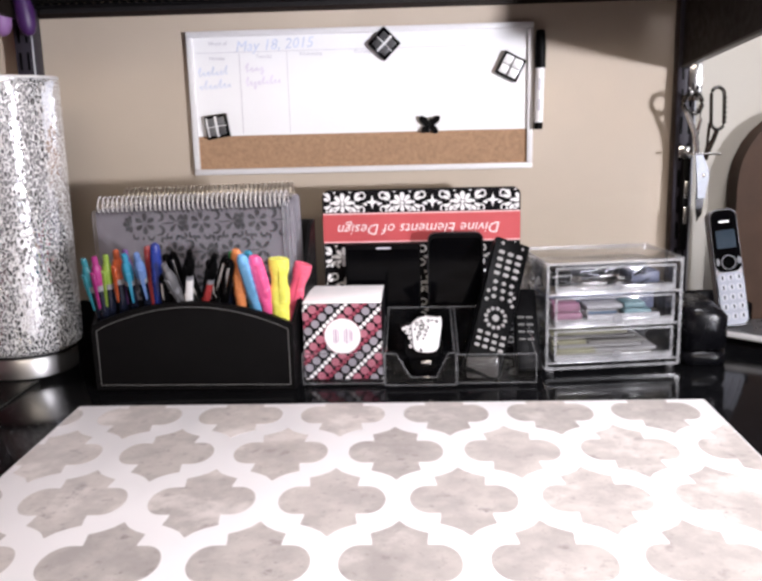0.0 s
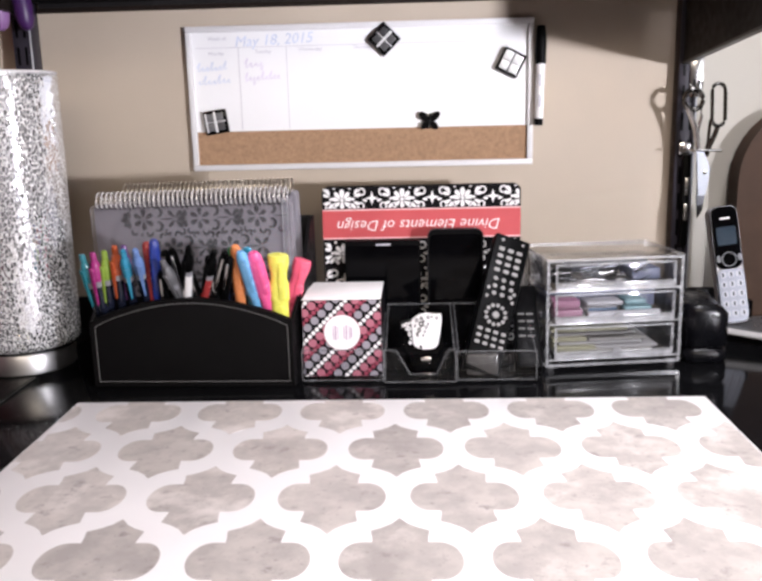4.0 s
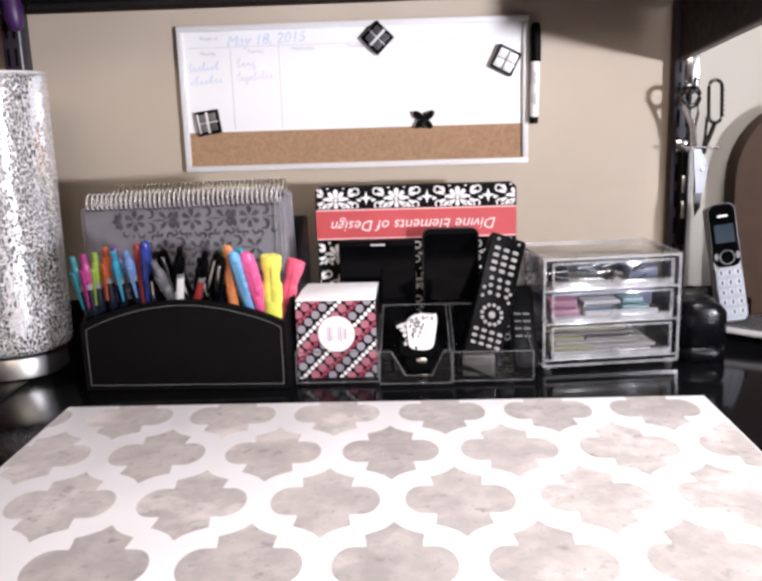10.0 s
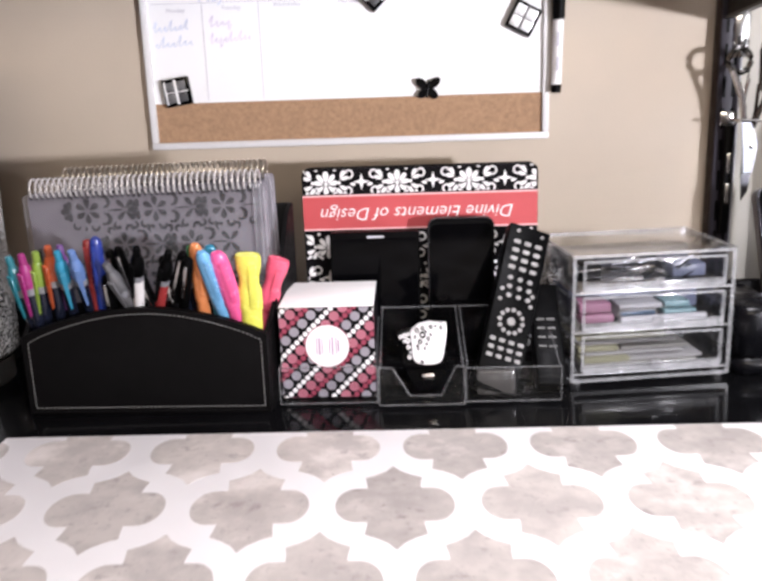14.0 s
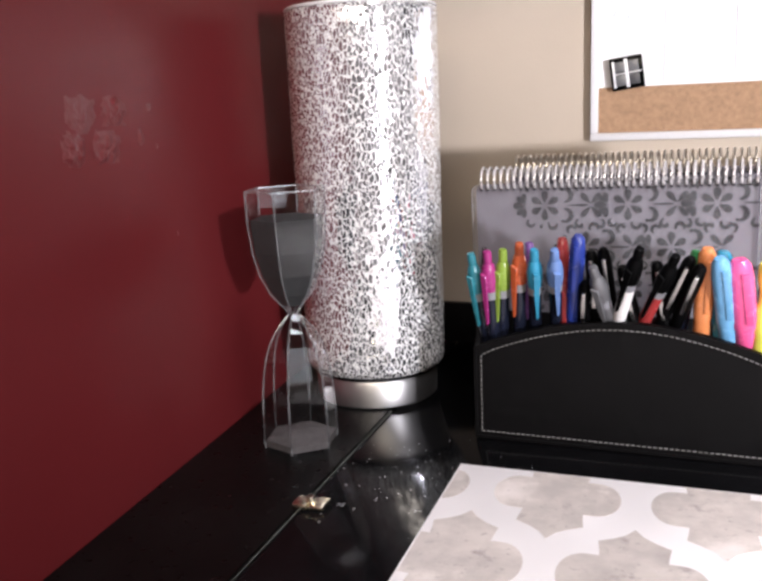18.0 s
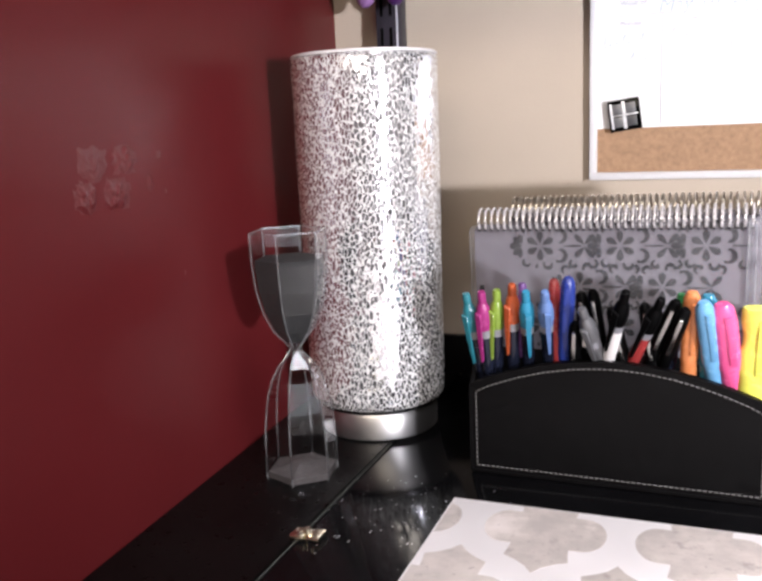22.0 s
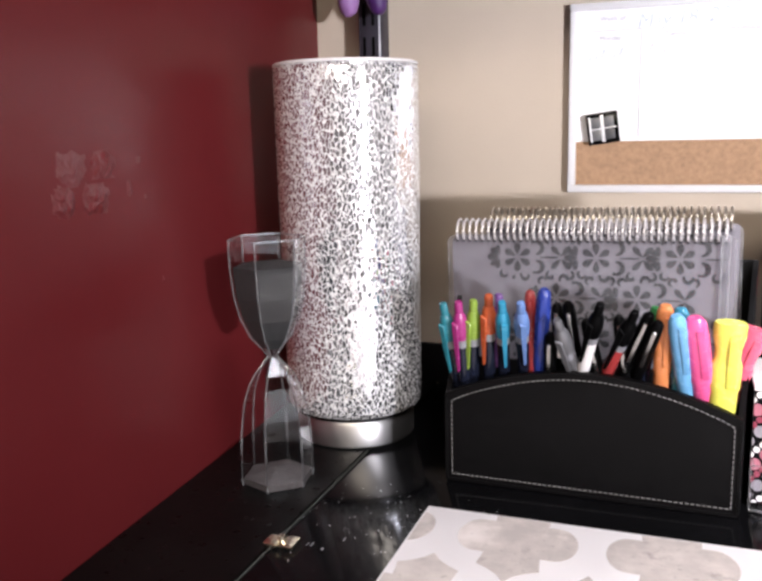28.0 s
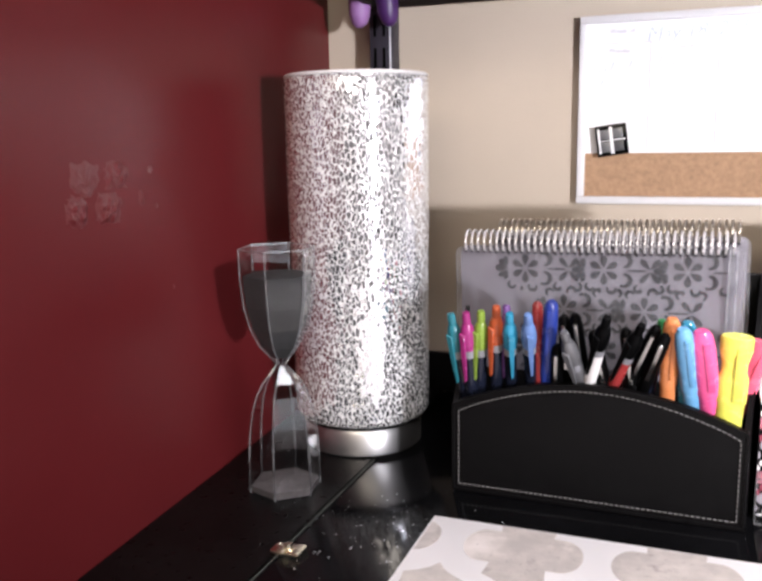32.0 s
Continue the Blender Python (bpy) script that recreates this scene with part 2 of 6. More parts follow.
BLACK = material("black_plastic", (0.0018, 0.0018, 0.002), 0.42, vary=0.2, scale=100, spec=0.05)
BLACK_GLOSS = material("glossy_black_plastic", (0.0012, 0.0012, 0.0015), 0.08, vary=0.2, scale=60, spec=0.07)
PRINT_BLACK = material("black_printed_card", (0.004, 0.0035, 0.0045), 0.5, vary=0.2, scale=100, spec=0.06)
PRINT_WHITE = material("white_print", (0.75, 0.73, 0.73), 0.5, vary=0.05, scale=100)
PRINT_RED = material("coral_red_print", (0.43, 0.058, 0.064), 0.5, vary=0.08, scale=50)
PRINT_PINK = material("pale_pink_print", (0.72, 0.42, 0.42), 0.5, vary=0.05, scale=80)
GREY_INK = material("grey_ink", (0.47, 0.455, 0.51), 0.6, vary=0.1, scale=100)
BLUE_INK = material("pale_blue_marker_ink", (0.54, 0.59, 0.72), 0.6, vary=0.15, scale=300)
PINK_INK = material("pale_violet_marker_ink", (0.66, 0.60, 0.73), 0.6, vary=0.15, scale=300)
MAT_WHITE = material("white_pad_print", (0.80, 0.77, 0.76), 0.5, vary=0.03, scale=30)
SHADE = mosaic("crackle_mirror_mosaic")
ACRYLIC = clear("clear_acrylic", (0.965, 0.97, 0.975), 1.20, 0.04, 0.0005)
ACRYLIC_EDGE = clear("bright_acrylic_edge", (0.84, 0.84, 0.85), 1.5, 0.20, 0.13)
TRAY_EDGE = clear("soft_acrylic_edge", (0.86, 0.86, 0.87), 1.45, 0.15, 0.05)
GLASS = clear("clear_glass", (0.95, 0.955, 0.96), 1.45, 0.01, 0.0005)
GLASS_RIB = clear("glass_rib", (0.82, 0.84, 0.86), 1.7, 0.05, 0.08)


# ---- mesh helpers ----
def add_mesh(bm, verts, faces):
    vs = [bm.verts.new(v) for v in verts]
    for f in faces:
        bm.faces.new([vs[k] for k in f])
    return vs


def box(bm, x0, x1, y0, y1, z0, z1, bev=0.0, m=None):
    """A box; its edges are cut off by bev. m: a matrix laid on it."""
    tmp = bmesh.new()
    bmesh.ops.create_cube(tmp, size=1)
    for v in tmp.verts:
        v.co = Vector(((x0 + x1) / 2 + v.co.x * (x1 - x0), (y0 + y1) / 2 + v.co.y * (y1 - y0), (z0 + z1) / 2 + v.co.z * (z1 - z0)))
    if bev:
        bmesh.ops.bevel(tmp, geom=tmp.edges[:], offset=bev, segments=2, profile=0.5, affect="EDGES")
    if m:
        bmesh.ops.transform(tmp, matrix=m, verts=tmp.verts)
    tmp.verts.index_update()
    add_mesh(bm, [v.co.copy() for v in tmp.verts], [[v.index for v in f.verts] for f in tmp.faces])
    tmp.free()


def place(plane, a, b, c):
    return Vector({"xz": (a, c, b), "xy": (a, b, c), "yz": (c, a, b)}[plane])


def prism(bm, pts, lo, hi, plane="xz", m=None):
    """A polygon pushed out from lo to hi across its plane."""
    n = len(pts)
    verts = [place(plane, a, b, lo) for a, b in pts] + [place(plane, a, b, hi) for a, b in pts]
    if m:
        verts = [m @ v for v in verts]
    faces = [list(range(n)), list(range(2 * n - 1, n - 1, -1))]
    faces += [[k, (k + 1) % n + n - n, (k + 1) % n + n, k + n][::-1] for k in range(n)]
    add_mesh(bm, verts, faces)


def ring(bm, outer, inner, lo, hi, plane="xz", m=None):
    """The band between two outlines of as many points."""
    n = len(outer)
    verts = [place(plane, a, b, d) for d in (lo, hi) for loop in (outer, inner) for a, b in loop]
    if m:
        verts = [m @ v for v in verts]
    faces = []
    for k in range(n):
        j = (k + 1) % n
        faces += [[k, j, n + j, n + k], [2 * n + k, 3 * n + k, 3 * n + j, 2 * n + j], [k, 2 * n + k, 2 * n + j, j], [n + k, n + j, 3 * n + j, 3 * n + k]]
    add_mesh(bm, verts, faces)


def rrect(cx, cy, w, h, r, n=4):
    pts = []
    for sx, sy, a0 in ((1, 1, 0), (-1, 1, 90), (-1, -1, 180), (1, -1, 270)):
        for k in range(n + 1):
            a = radians(a0 + 90 * k / n)
            pts.append((cx + sx * (w / 2 - r) + r * math.cos(a), cy + sy * (h / 2 - r) + r * math.sin(a)))
    return pts


def oval(cx, cy, rx, ry, turn=0.0, n=14):
    c, s = math.cos(radians(turn)), math.sin(radians(turn))
    out = []
    for k in range(n):
        a = 2 * math.pi * k / n
        u, v = rx * math.cos(a), ry * math.sin(a)
        out.append((cx + u * c - v * s, cy + u * s + v * c))
    return out


def lathe(bm, cx, cy, prof, seg=32, turn=0.0, m=None):
    """A profile of (radius, height) spun about an upright axis; ends at radius 0 close it."""
    rows = []
    for r, z in prof:
        if r < 1e-6:
            p = Vector((cx, cy, z))
            rows.append([bm.verts.new(m @ p if m else p)])
        else:
            row = []
            for k in range(seg):
                a = 2 * math.pi * k / seg + radians(turn)
                p = Vector((cx + r * math.cos(a), cy + r * math.sin(a), z))
                row.append(bm.verts.new(m @ p if m else p))
            rows.append(row)
    for a, b in zip(rows, rows[1:]):
        for k in range(seg):
            j = (k + 1) % seg
            if len(a) == 1 and len(b) > 1:
                bm.faces.new([a[0], b[j], b[k]])
            elif len(b) == 1 and len(a) > 1:
                bm.faces.new([a[k], a[j], b[0]])
            elif len(a) > 1:
                bm.faces.new([a[k], a[j], b[j], b[k]])


def tube(bm, p0, p1, r0, r1=None, seg=12):
    """A capped rod, tapered from r0 to r1."""
    p0, p1 = Vector(p0), Vector(p1)
    q = (p1 - p0).to_track_quat("Z", "Y").to_matrix().to_4x4()
    r1 = r0 if r1 is None else r1
    lathe(bm, 0, 0, [(0, 0), (r0, 0), (r1, (p1 - p0).length), (0, (p1 - p0).length)], seg, m=Matrix.Translation(p0) @ q)


def bent(bm, pts, r, seg=8, closed=False):
    """A round wire along points."""
    pts = [Vector(p) for p in pts]
    n = len(pts)
    rows = []
    for k, p in enumerate(pts):
        a = pts[(k - 1) % n] if closed or k else p
        b = pts[(k + 1) % n] if closed or k < n - 1 else p
        q = (b - a).to_track_quat("Z", "Y")
        rad = r[k] if isinstance(r, (list, tuple)) else r
        rows.append([bm.verts.new(p + q @ Vector((rad * math.cos(2 * math.pi * i / seg), rad * math.sin(2 * math.pi * i / seg), 0))) for i in range(seg)])
    for k in range(n if closed else n - 1):
        a, b = rows[k], rows[(k + 1) % n]
        for i in range(seg):
            j = (i + 1) % seg
            bm.faces.new([a[i], a[j], b[j], b[i]])
    if not closed:
        bm.faces.new(rows[0][::-1])
        bm.faces.new(rows[-1])


def stroke(bm, pts, w, lo, hi, plane="xz", m=None):
    """A flat line of width w along points in a plane."""
    left, right = [], []
    for k, (a, b) in enumerate(pts):
        a0, b0 = pts[max(k - 1, 0)]
        a1, b1 = pts[min(k + 1, len(pts) - 1)]
        d = math.hypot(a1 - a0, b1 - b0) or 1
        ww = (w[k] if isinstance(w, (list, tuple)) else w) / 2
        nx, ny = -(b1 - b0) / d * ww, (a1 - a0) / d * ww
        left.append((a + nx, b + ny))
        right.append((a - nx, b - ny))
    for k in range(len(pts) - 1):
        prism(bm, [left[k], left[k + 1], right[k + 1], right[k]], lo, hi, plane, m)


def arc(cx, cy, r, a0, a1, n=9, squash=1.0):
    return [(cx + r * math.cos(radians(a0 + (a1 - a0) * k / (n - 1))), cy + squash * r * math.sin(radians(a0 + (a1 - a0) * k / (n - 1)))) for k in range(n)]


def root_of(ob):
    while ob.parent:
        ob = ob.parent
    return ob


def finish(bm, name, mtl, smooth):
    bmesh.ops.recalc_face_normals(bm, faces=bm.faces)
    me = bpy.data.meshes.new(name)
    bm.to_mesh(me)
    bm.free()
    if smooth:
        for p in me.polygons:
            p.use_smooth = True
        me.set_sharp_from_angle(angle=radians(smooth))
    me.materials.append(mtl)
    return me


def thing(name, loc, label, category, group="", kind=""):
    ob = new(name)
    ob.location = loc
    ob.empty_display_size = 0.02
    return tagged(ob, label, category, group, kind)


def part(name, bm, mtl, parent, label="", smooth=35, shadow=True):
    """One mesh, given in world places, under a thing or a part."""
    off = Vector(root_of(parent).location)
    for v in bm.verts:
        v.co -= off
    ob = new(name, finish(bm, name, mtl, smooth))
    ob.parent = parent
    ob.visible_shadow = shadow
    return tagged(ob, label)


def solid(name, bm, mtl, label, category, kind="", smooth=35, group=""):
    """A thing or a piece of the setting that is one mesh."""
    return tagged(new(name, finish(bm, name, mtl, smooth)), label, category, group, kind)


def words(text, size, m, name, mtl, parent, slant=0.0, label="", thin=0.0):
    """Lettering in the built-in font, as a thin mesh. m places its plane: x along the line, y up the letters."""
    cu = bpy.data.curves.new(name, "FONT")
    cu.body, cu.size, cu.align_x, cu.align_y, cu.shear, cu.extrude, cu.resolution_u, cu.offset = text, size, "CENTER", "CENTER", slant, 0.0002, 2, thin
    tmp = bpy.data.objects.new(name, cu)
    scene.collection.objects.link(tmp)
    me = bpy.data.meshes.new_from_object(tmp.evaluated_get(bpy.context.evaluated_depsgraph_get()))
    bpy.data.objects.remove(tmp)
    bpy.data.curves.remove(cu)
    me.transform(Matrix.Translation(-Vector(root_of(parent).location)) @ m)
    me.materials.clear()
    me.materials.append(mtl)
    ob = new(name, me)
    ob.parent = parent
    return tagged(ob, label)


FACING = Matrix(((1, 0, 0, 0), (0, 0, -1, 0), (0, 1, 0, 0), (0, 0, 0, 1)))  # a plane that faces the camera's side
DESK = 0.75
WALL = 1.10
REDX = -0.540
RED_WALL = pose(-0.5455, 0.70, 0, 0, 0, 3.1)  # the red wall leans out a little towards the corner

# ---- the room ----
bm = bmesh.new()
box(bm, REDX - 0.2, 2.0, WALL, WALL + 0.12, 0, 2.5)
solid("wall_north", bm, TAN, "smooth beige painted wall behind the desk", "wall", "structure")
# thin sheet over the beige wall; its grey paints cooler, dimmer window light
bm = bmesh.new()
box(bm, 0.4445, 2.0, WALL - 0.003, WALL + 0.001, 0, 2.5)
solid("cool_lit_wall", bm, material("cool_light_grey", (0.355, 0.335, 0.295), 0.6, vary=0.04, scale=14, bump=0.12, bump_scale=260), "beige wall beyond the shelf upright, coloured grey for cool window light", "wall", "structure")
bm = bmesh.new()
box(bm, -0.12, 0, -3.1, 0.42, 0, 2.5, 0, RED_WALL)
solid("wall_west", bm, RED, "glossy dark red painted side wall beside the desk", "wall", "structure")
bm = bmesh.new()
box(bm, -0.9, 2.0, -2.42, -2.3, 0, 2.5)
solid("wall_south", bm, PALE, "plain dim painted wall of the room", "wall", "structure")
bm = bmesh.new()
box(bm, 2.0, 2.12, -2.42, WALL + 0.12, 0, 2.5)
solid("wall_east", bm, EAST, "plain grey painted side wall of the room", "wall", "structure")
bm = bmesh.new()
box(bm, -0.9, 2.0, -2.42, WALL + 0.12, -0.1, 0)
solid("floor", bm, FLOOR, "brown wooden floor of the room", "floor", "structure")
bm = bmesh.new()
box(bm, -0.9, 2.0, -2.42, WALL + 0.12, 2.5, 2.6)
solid("ceiling", bm, PALE, "plain dim painted ceiling", "ceiling", "structure")

# ---- the desk: a glossy black top, and a satin side board with a gap between ----
desk = thing("desk", (0.2, 0.7, 0), "black desk with a glossy lacquered top and satin side board", "desk")
bm = bmesh.new()
box(bm, -0.4185, 1.15, 0.28, WALL - 0.004, DESK - 0.028, DESK, 0.004)
part("desktop", bm, GLOSS_DESK, desk, "glossy black lacquered top")
bm = bmesh.new()
prism(bm, [(-0.522, 0.28), (-0.4215, 0.28), (-0.4215, WALL - 0.004), (-0.566, WALL - 0.004)], DESK - 0.028, DESK, "xy")
part("side_board", bm, MATTE_DESK, desk, "satin black side board")
bm = bmesh.new()
box(bm, -0.560, 1.15, WALL - 0.014, WALL - 0.0045, DESK + 0.0005, 0.798, 0.001)
part("back_rail", bm, BLACK_METAL, desk, "low black rail along the wall")
bm = bmesh.new()
box(bm, REDX + 0.01, 1.14, 0.30, WALL - 0.01, DESK - 0.06, DESK - 0.030)
part("under_frame", bm, BLACK_METAL, desk)
for x in (-0.50, 1.10):
    for y in (0.33, 1.05):
        bm = bmesh.new()
        box(bm, x - 0.02, x + 0.02, y - 0.02, y + 0.02, 0, DESK - 0.06, 0.002)
        part("leg", bm, BLACK_METAL, desk)
bm = bmesh.new()
box(bm, -0.4235, -0.4120, 0.646, 0.661, DESK + 0.0002, DESK + 0.0052, 0.0016)
box(bm, -0.4112, -0.4000, 0.648, 0.664, DESK + 0.0002, DESK + 0.0040, 0.0014)
tube(bm, (-0.4117, 0.655, DESK), (-0.4117, 0.655, DESK + 0.0078), 0.0042, 0.0030, 12)
part("joint_clip", bm, BRASS, desk, "small bright metal clip at the joint")
# grey strip painted as the reflection on the joint's edge
bm = bmesh.new()
bent(bm, [(-0.4180, 0.30, DESK + 0.0002), (-0.4180, 0.63, DESK + 0.0004), (-0.4180, 0.85, DESK + 0.0002)], 0.0006, 6)
part("lip_glint", bm, material("painted_glint_grey", (0.05, 0.052, 0.048), 0.4, vary=0.5, scale=120), desk, "grey painted glint along the joint")

# ---- the patterned desk pad ----
pad = thing("desk_pad", (0.02, 0.52, DESK), "white desk pad with a grey quatrefoil trellis print", "desk pad")
PAD = Matrix.Translation((0.0225, 0.748, DESK)) @ pose(0, 0, 0, 0, 0, 0.10)
bm = bmesh.new()
box(bm, -0.3470, 0.3430, -0.50, 0.0, 0.0006, 0.0026, 0.0005, PAD)
part("sheet", bm, MAT_WHITE, pad)


def grey_wash():
    """Watercolour grey: blotches, specks and pale washes."""
    m = bpy.data.materials.new("watercolour_grey_print")
    m.use_nodes = True
    nt = m.node_tree
    b = nt.nodes["Principled BSDF"]
    geo = nt.nodes.new("ShaderNodeNewGeometry")
    last = None
    for scale, lo, hi, dark, light in ((26, 0.38, 0.60, (0.36, 0.325, 0.302), (0.485, 0.437, 0.402)), (13, 0.54, 0.70, None, (0.60, 0.545, 0.515)), (48, 0.585, 0.70, None, (0.25, 0.215, 0.205)), (150, 0.60, 0.72, None, (0.25, 0.22, 0.21))):
        n = nt.nodes.new("ShaderNodeTexNoise")
        n.inputs["Scale"].default_value = scale
        n.inputs["Detail"].default_value = 6
        n.inputs["Roughness"].default_value = 0.65
        nt.links.new(geo.outputs["Position"], n.inputs["Vector"])
        r = nt.nodes.new("ShaderNodeMapRange")
        r.inputs["From Min"].default_value = lo
        r.inputs["From Max"].default_value = hi
        nt.links.new(n.outputs["Fac"], r.inputs["Value"])
        mx = nt.nodes.new("ShaderNodeMix")
        mx.data_type = "RGBA"
        nt.links.new(r.outputs[0], mx.inputs[0])
        if last:
            nt.links.new(last.outputs[2], mx.inputs[6])
        else:
            mx.inputs[6].default_value = (*dark, 1)
        mx.inputs[7].default_value = (*light, 1)
        last = mx
    ri = nt.nodes.new("ShaderNodeObjectInfo")
    rr = nt.nodes.new("ShaderNodeMapRange")
    rr.inputs["To Min"].default_value = 0.87
    rr.inputs["To Max"].default_value = 1.18
    nt.links.new(ri.outputs["Random"], rr.inputs["Value"])
    sc = nt.nodes.new("ShaderNodeVectorMath")
    sc.operation = "SCALE"
    nt.links.new(last.outputs[2], sc.inputs[0])
    nt.links.new(rr.outputs[0], sc.inputs["Scale"])
    nt.links.new(sc.outputs[0], b.inputs["Base Color"])
    b.inputs["Roughness"].default_value = 0.5
    return m


WASH = grey_wash()


def quatrefoil(w, h):
    """A Moorish quatrefoil: round lobes at the sides, ogee points fore and aft."""
    quarter = []
    a, b = w / 2, h / 2
    for k in range(9):
        t = radians(90 * k / 8)
        quarter.append((a - 0.36 * a + 0.36 * a * math.cos(t), 0.40 * b * math.sin(t)))
    quarter.append((0.46 * a, 0.40 * b))
    quarter.append((0.47 * a, 0.52 * b))
    quarter.append((0.50 * a, 0.68 * b))
    quarter.append((0.30 * a, 0.76 * b))
    quarter.append((0.13 * a, 0.86 * b))
    pts = quarter + [(0, b)] + [(-x, y) for x, y in reversed(quarter)]
    return pts + [(-x, -y) for x, y in pts[1:-1]]


def clip_poly(pts, axis, limit, sign):
    out = []
    for k in range(len(pts)):
        p, q = pts[k], pts[(k + 1) % len(pts)]
        ip, iq = sign * (limit - p[axis]) >= 0, sign * (limit - q[axis]) >= 0
        if ip:
            out.append(p)
        if ip != iq:
            f = (limit - p[axis]) / (q[axis] - p[axis])
            out.append((p[0] + f * (q[0] - p[0]), p[1] + f * (q[1] - p[1])))
    return out


PX, PY = 0.1095, 0.1005
for row in range(6):
    for col in range(-4, 5):
        cx = 0.0105 + (col + (0.5 if row % 2 == 0 else 0)) * PX + 0.0037 * (row - 1)
        cy = -0.0360 - PY * row
        pts = [(cx + u - 0.03 * v, cy + v) for u, v in quatrefoil(0.0895, 0.126)]
        for axis, limit, sign in ((0, 0.3415, 1), (0, -0.3455, -1), (1, -0.0015, 1), (1, -0.498, -1)):
            if pts:
                pts = clip_poly(pts, axis, limit, sign)
        if len(pts) > 3:
            bm = bmesh.new()
            prism(bm, pts, 0.0022, 0.00275, "xy", PAD)
            part("quatrefoil", bm, WASH, pad, smooth=0)

# ---- the table lamp ----
LX, LY = -0.4520, 0.906
lamp = thing("table_lamp", (LX, LY, DESK), "cylinder lamp with silver crackle mirror mosaic shade and steel base", "lamp")
bm = bmesh.new()
lathe(bm, LX, LY, [(0, DESK), (0.0575, DESK), (0.0598, DESK + 0.002), (0.0600, DESK + 0.0245), (0.0585, DESK + 0.0272), (0.045, DESK + 0.0275), (0, DESK + 0.0275)], 64)
part("base", bm, material("satin_lamp_steel", (0.50, 0.49, 0.49), 0.38, 1.0, vary=0.02, scale=300), lamp, "brushed steel round base")
bm = bmesh.new()
lathe(bm, LX, LY, [(0, DESK + 0.0275), (0.0570, DESK + 0.0275), (0.0620, DESK + 0.0285), (0.0620, DESK + 0.0305), (0, DESK + 0.0305)], 64)
part("shade_ring", bm, DARK_STEEL, lamp)
bm = bmesh.new()
prof = [(0, DESK + 0.0312), (0.0620, DESK + 0.0312), (0.0660, DESK + 0.0330), (0.0678, DESK + 0.0370)]
prof += [(0.0682 + 0.0022 * k / 12 + 0.0003 * math.sin(k), DESK + 0.039 + 0.322 * k / 12) for k in range(13)]
prof += [(0.0695, DESK + 0.3655), (0.0670, DESK + 0.3685), (0.040, DESK + 0.3692), (0, DESK + 0.3694)]
lathe(bm, LX, LY, prof, 72)
part("shade", bm, SHADE, lamp, "crackle mirror mosaic shade", 60)
bm = bmesh.new()
lathe(bm, LX, LY, [(0.0700, DESK + 0.3668), (0.0701, DESK + 0.3674), (0.0697, DESK + 0.3684), (0.0680, DESK + 0.3695), (0.0660, DESK + 0.3692)], 64)
part("rim", bm, PRINT_WHITE, lamp, "white rounded upper rim")

# ---- the hourglass ----
HX, HY, HT = -0.4698, 0.7633, 40
glass = thing("hourglass", (HX, HY, DESK), "six-sided clear hourglass with dark grey sand in its upper bulb", "hourglass")
bell = [(0.0317, 0.000), (0.0323, 0.006), (0.0318, 0.029), (0.0309, 0.046), (0.0291, 0.062), (0.0263, 0.077), (0.0224, 0.089), (0.0163, 0.100), (0.0086, 0.109), (0.0045, 0.114)]
lower = [(r, DESK + z) for r, z in bell]
upper = [(0.0045, DESK + 0.116), (0.0092, DESK + 0.122), (0.0178, DESK + 0.132), (0.0258, DESK + 0.149), (0.0303, DESK + 0.168), (0.0326, DESK + 0.191), (0.0331, DESK + 0.218)]
bm = bmesh.new()
lathe(bm, HX, HY, [(0, DESK + 0.0005)] + lower + upper, 6, HT)
part("glass_body", bm, GLASS, glass, "clear six-sided glass", 0, shadow=False)
bm = bmesh.new()
for k in range(6):
    a = radians(60 * k + HT)
    bent(bm, [(HX + r * math.cos(a), HY + r * math.sin(a), z) for r, z in lower + upper], 0.0007, 6)
bent(bm, [(HX + 0.0331 * math.cos(radians(60 * k + HT)), HY + 0.0331 * math.sin(radians(60 * k + HT)), DESK + 0.218) for k in range(6)], 0.0007, 6, True)
part("glass_ribs", bm, GLASS_RIB, glass, "bright edges of the glass", shadow=False)
SAND = material("dark_grey_sand", (0.017, 0.017, 0.018), 0.9, vary=0.35, scale=350, bump=0.08, bump_scale=500)
SAND_TOP = material("grey_sand_film", (0.0591, 0.052, 0.052), 0.8, vary=0.3, scale=1500, bump=0.4, bump_scale=2500)
bm = bmesh.new()
lathe(bm, HX, HY, [(0, DESK + 0.1200)] + [(r * 0.93, z) for r, z in upper[1:-1]] + [(0.0302, DESK + 0.195), (0.0193, DESK + 0.1965), (0, DESK + 0.198)], 6, HT)
part("sand", bm, SAND, glass, "dark grey sand", 0)
bm = bmesh.new()
lathe(bm, HX, HY, [(0, DESK + 0.001), (0.0305, DESK + 0.001), (0.0309, DESK + 0.007), (0.0193, DESK + 0.009), (0.0075, DESK + 0.012), (0, DESK + 0.013)], 6, HT)
part("fallen_sand", bm, SAND_TOP, glass, "thin heap of grey sand", 0)

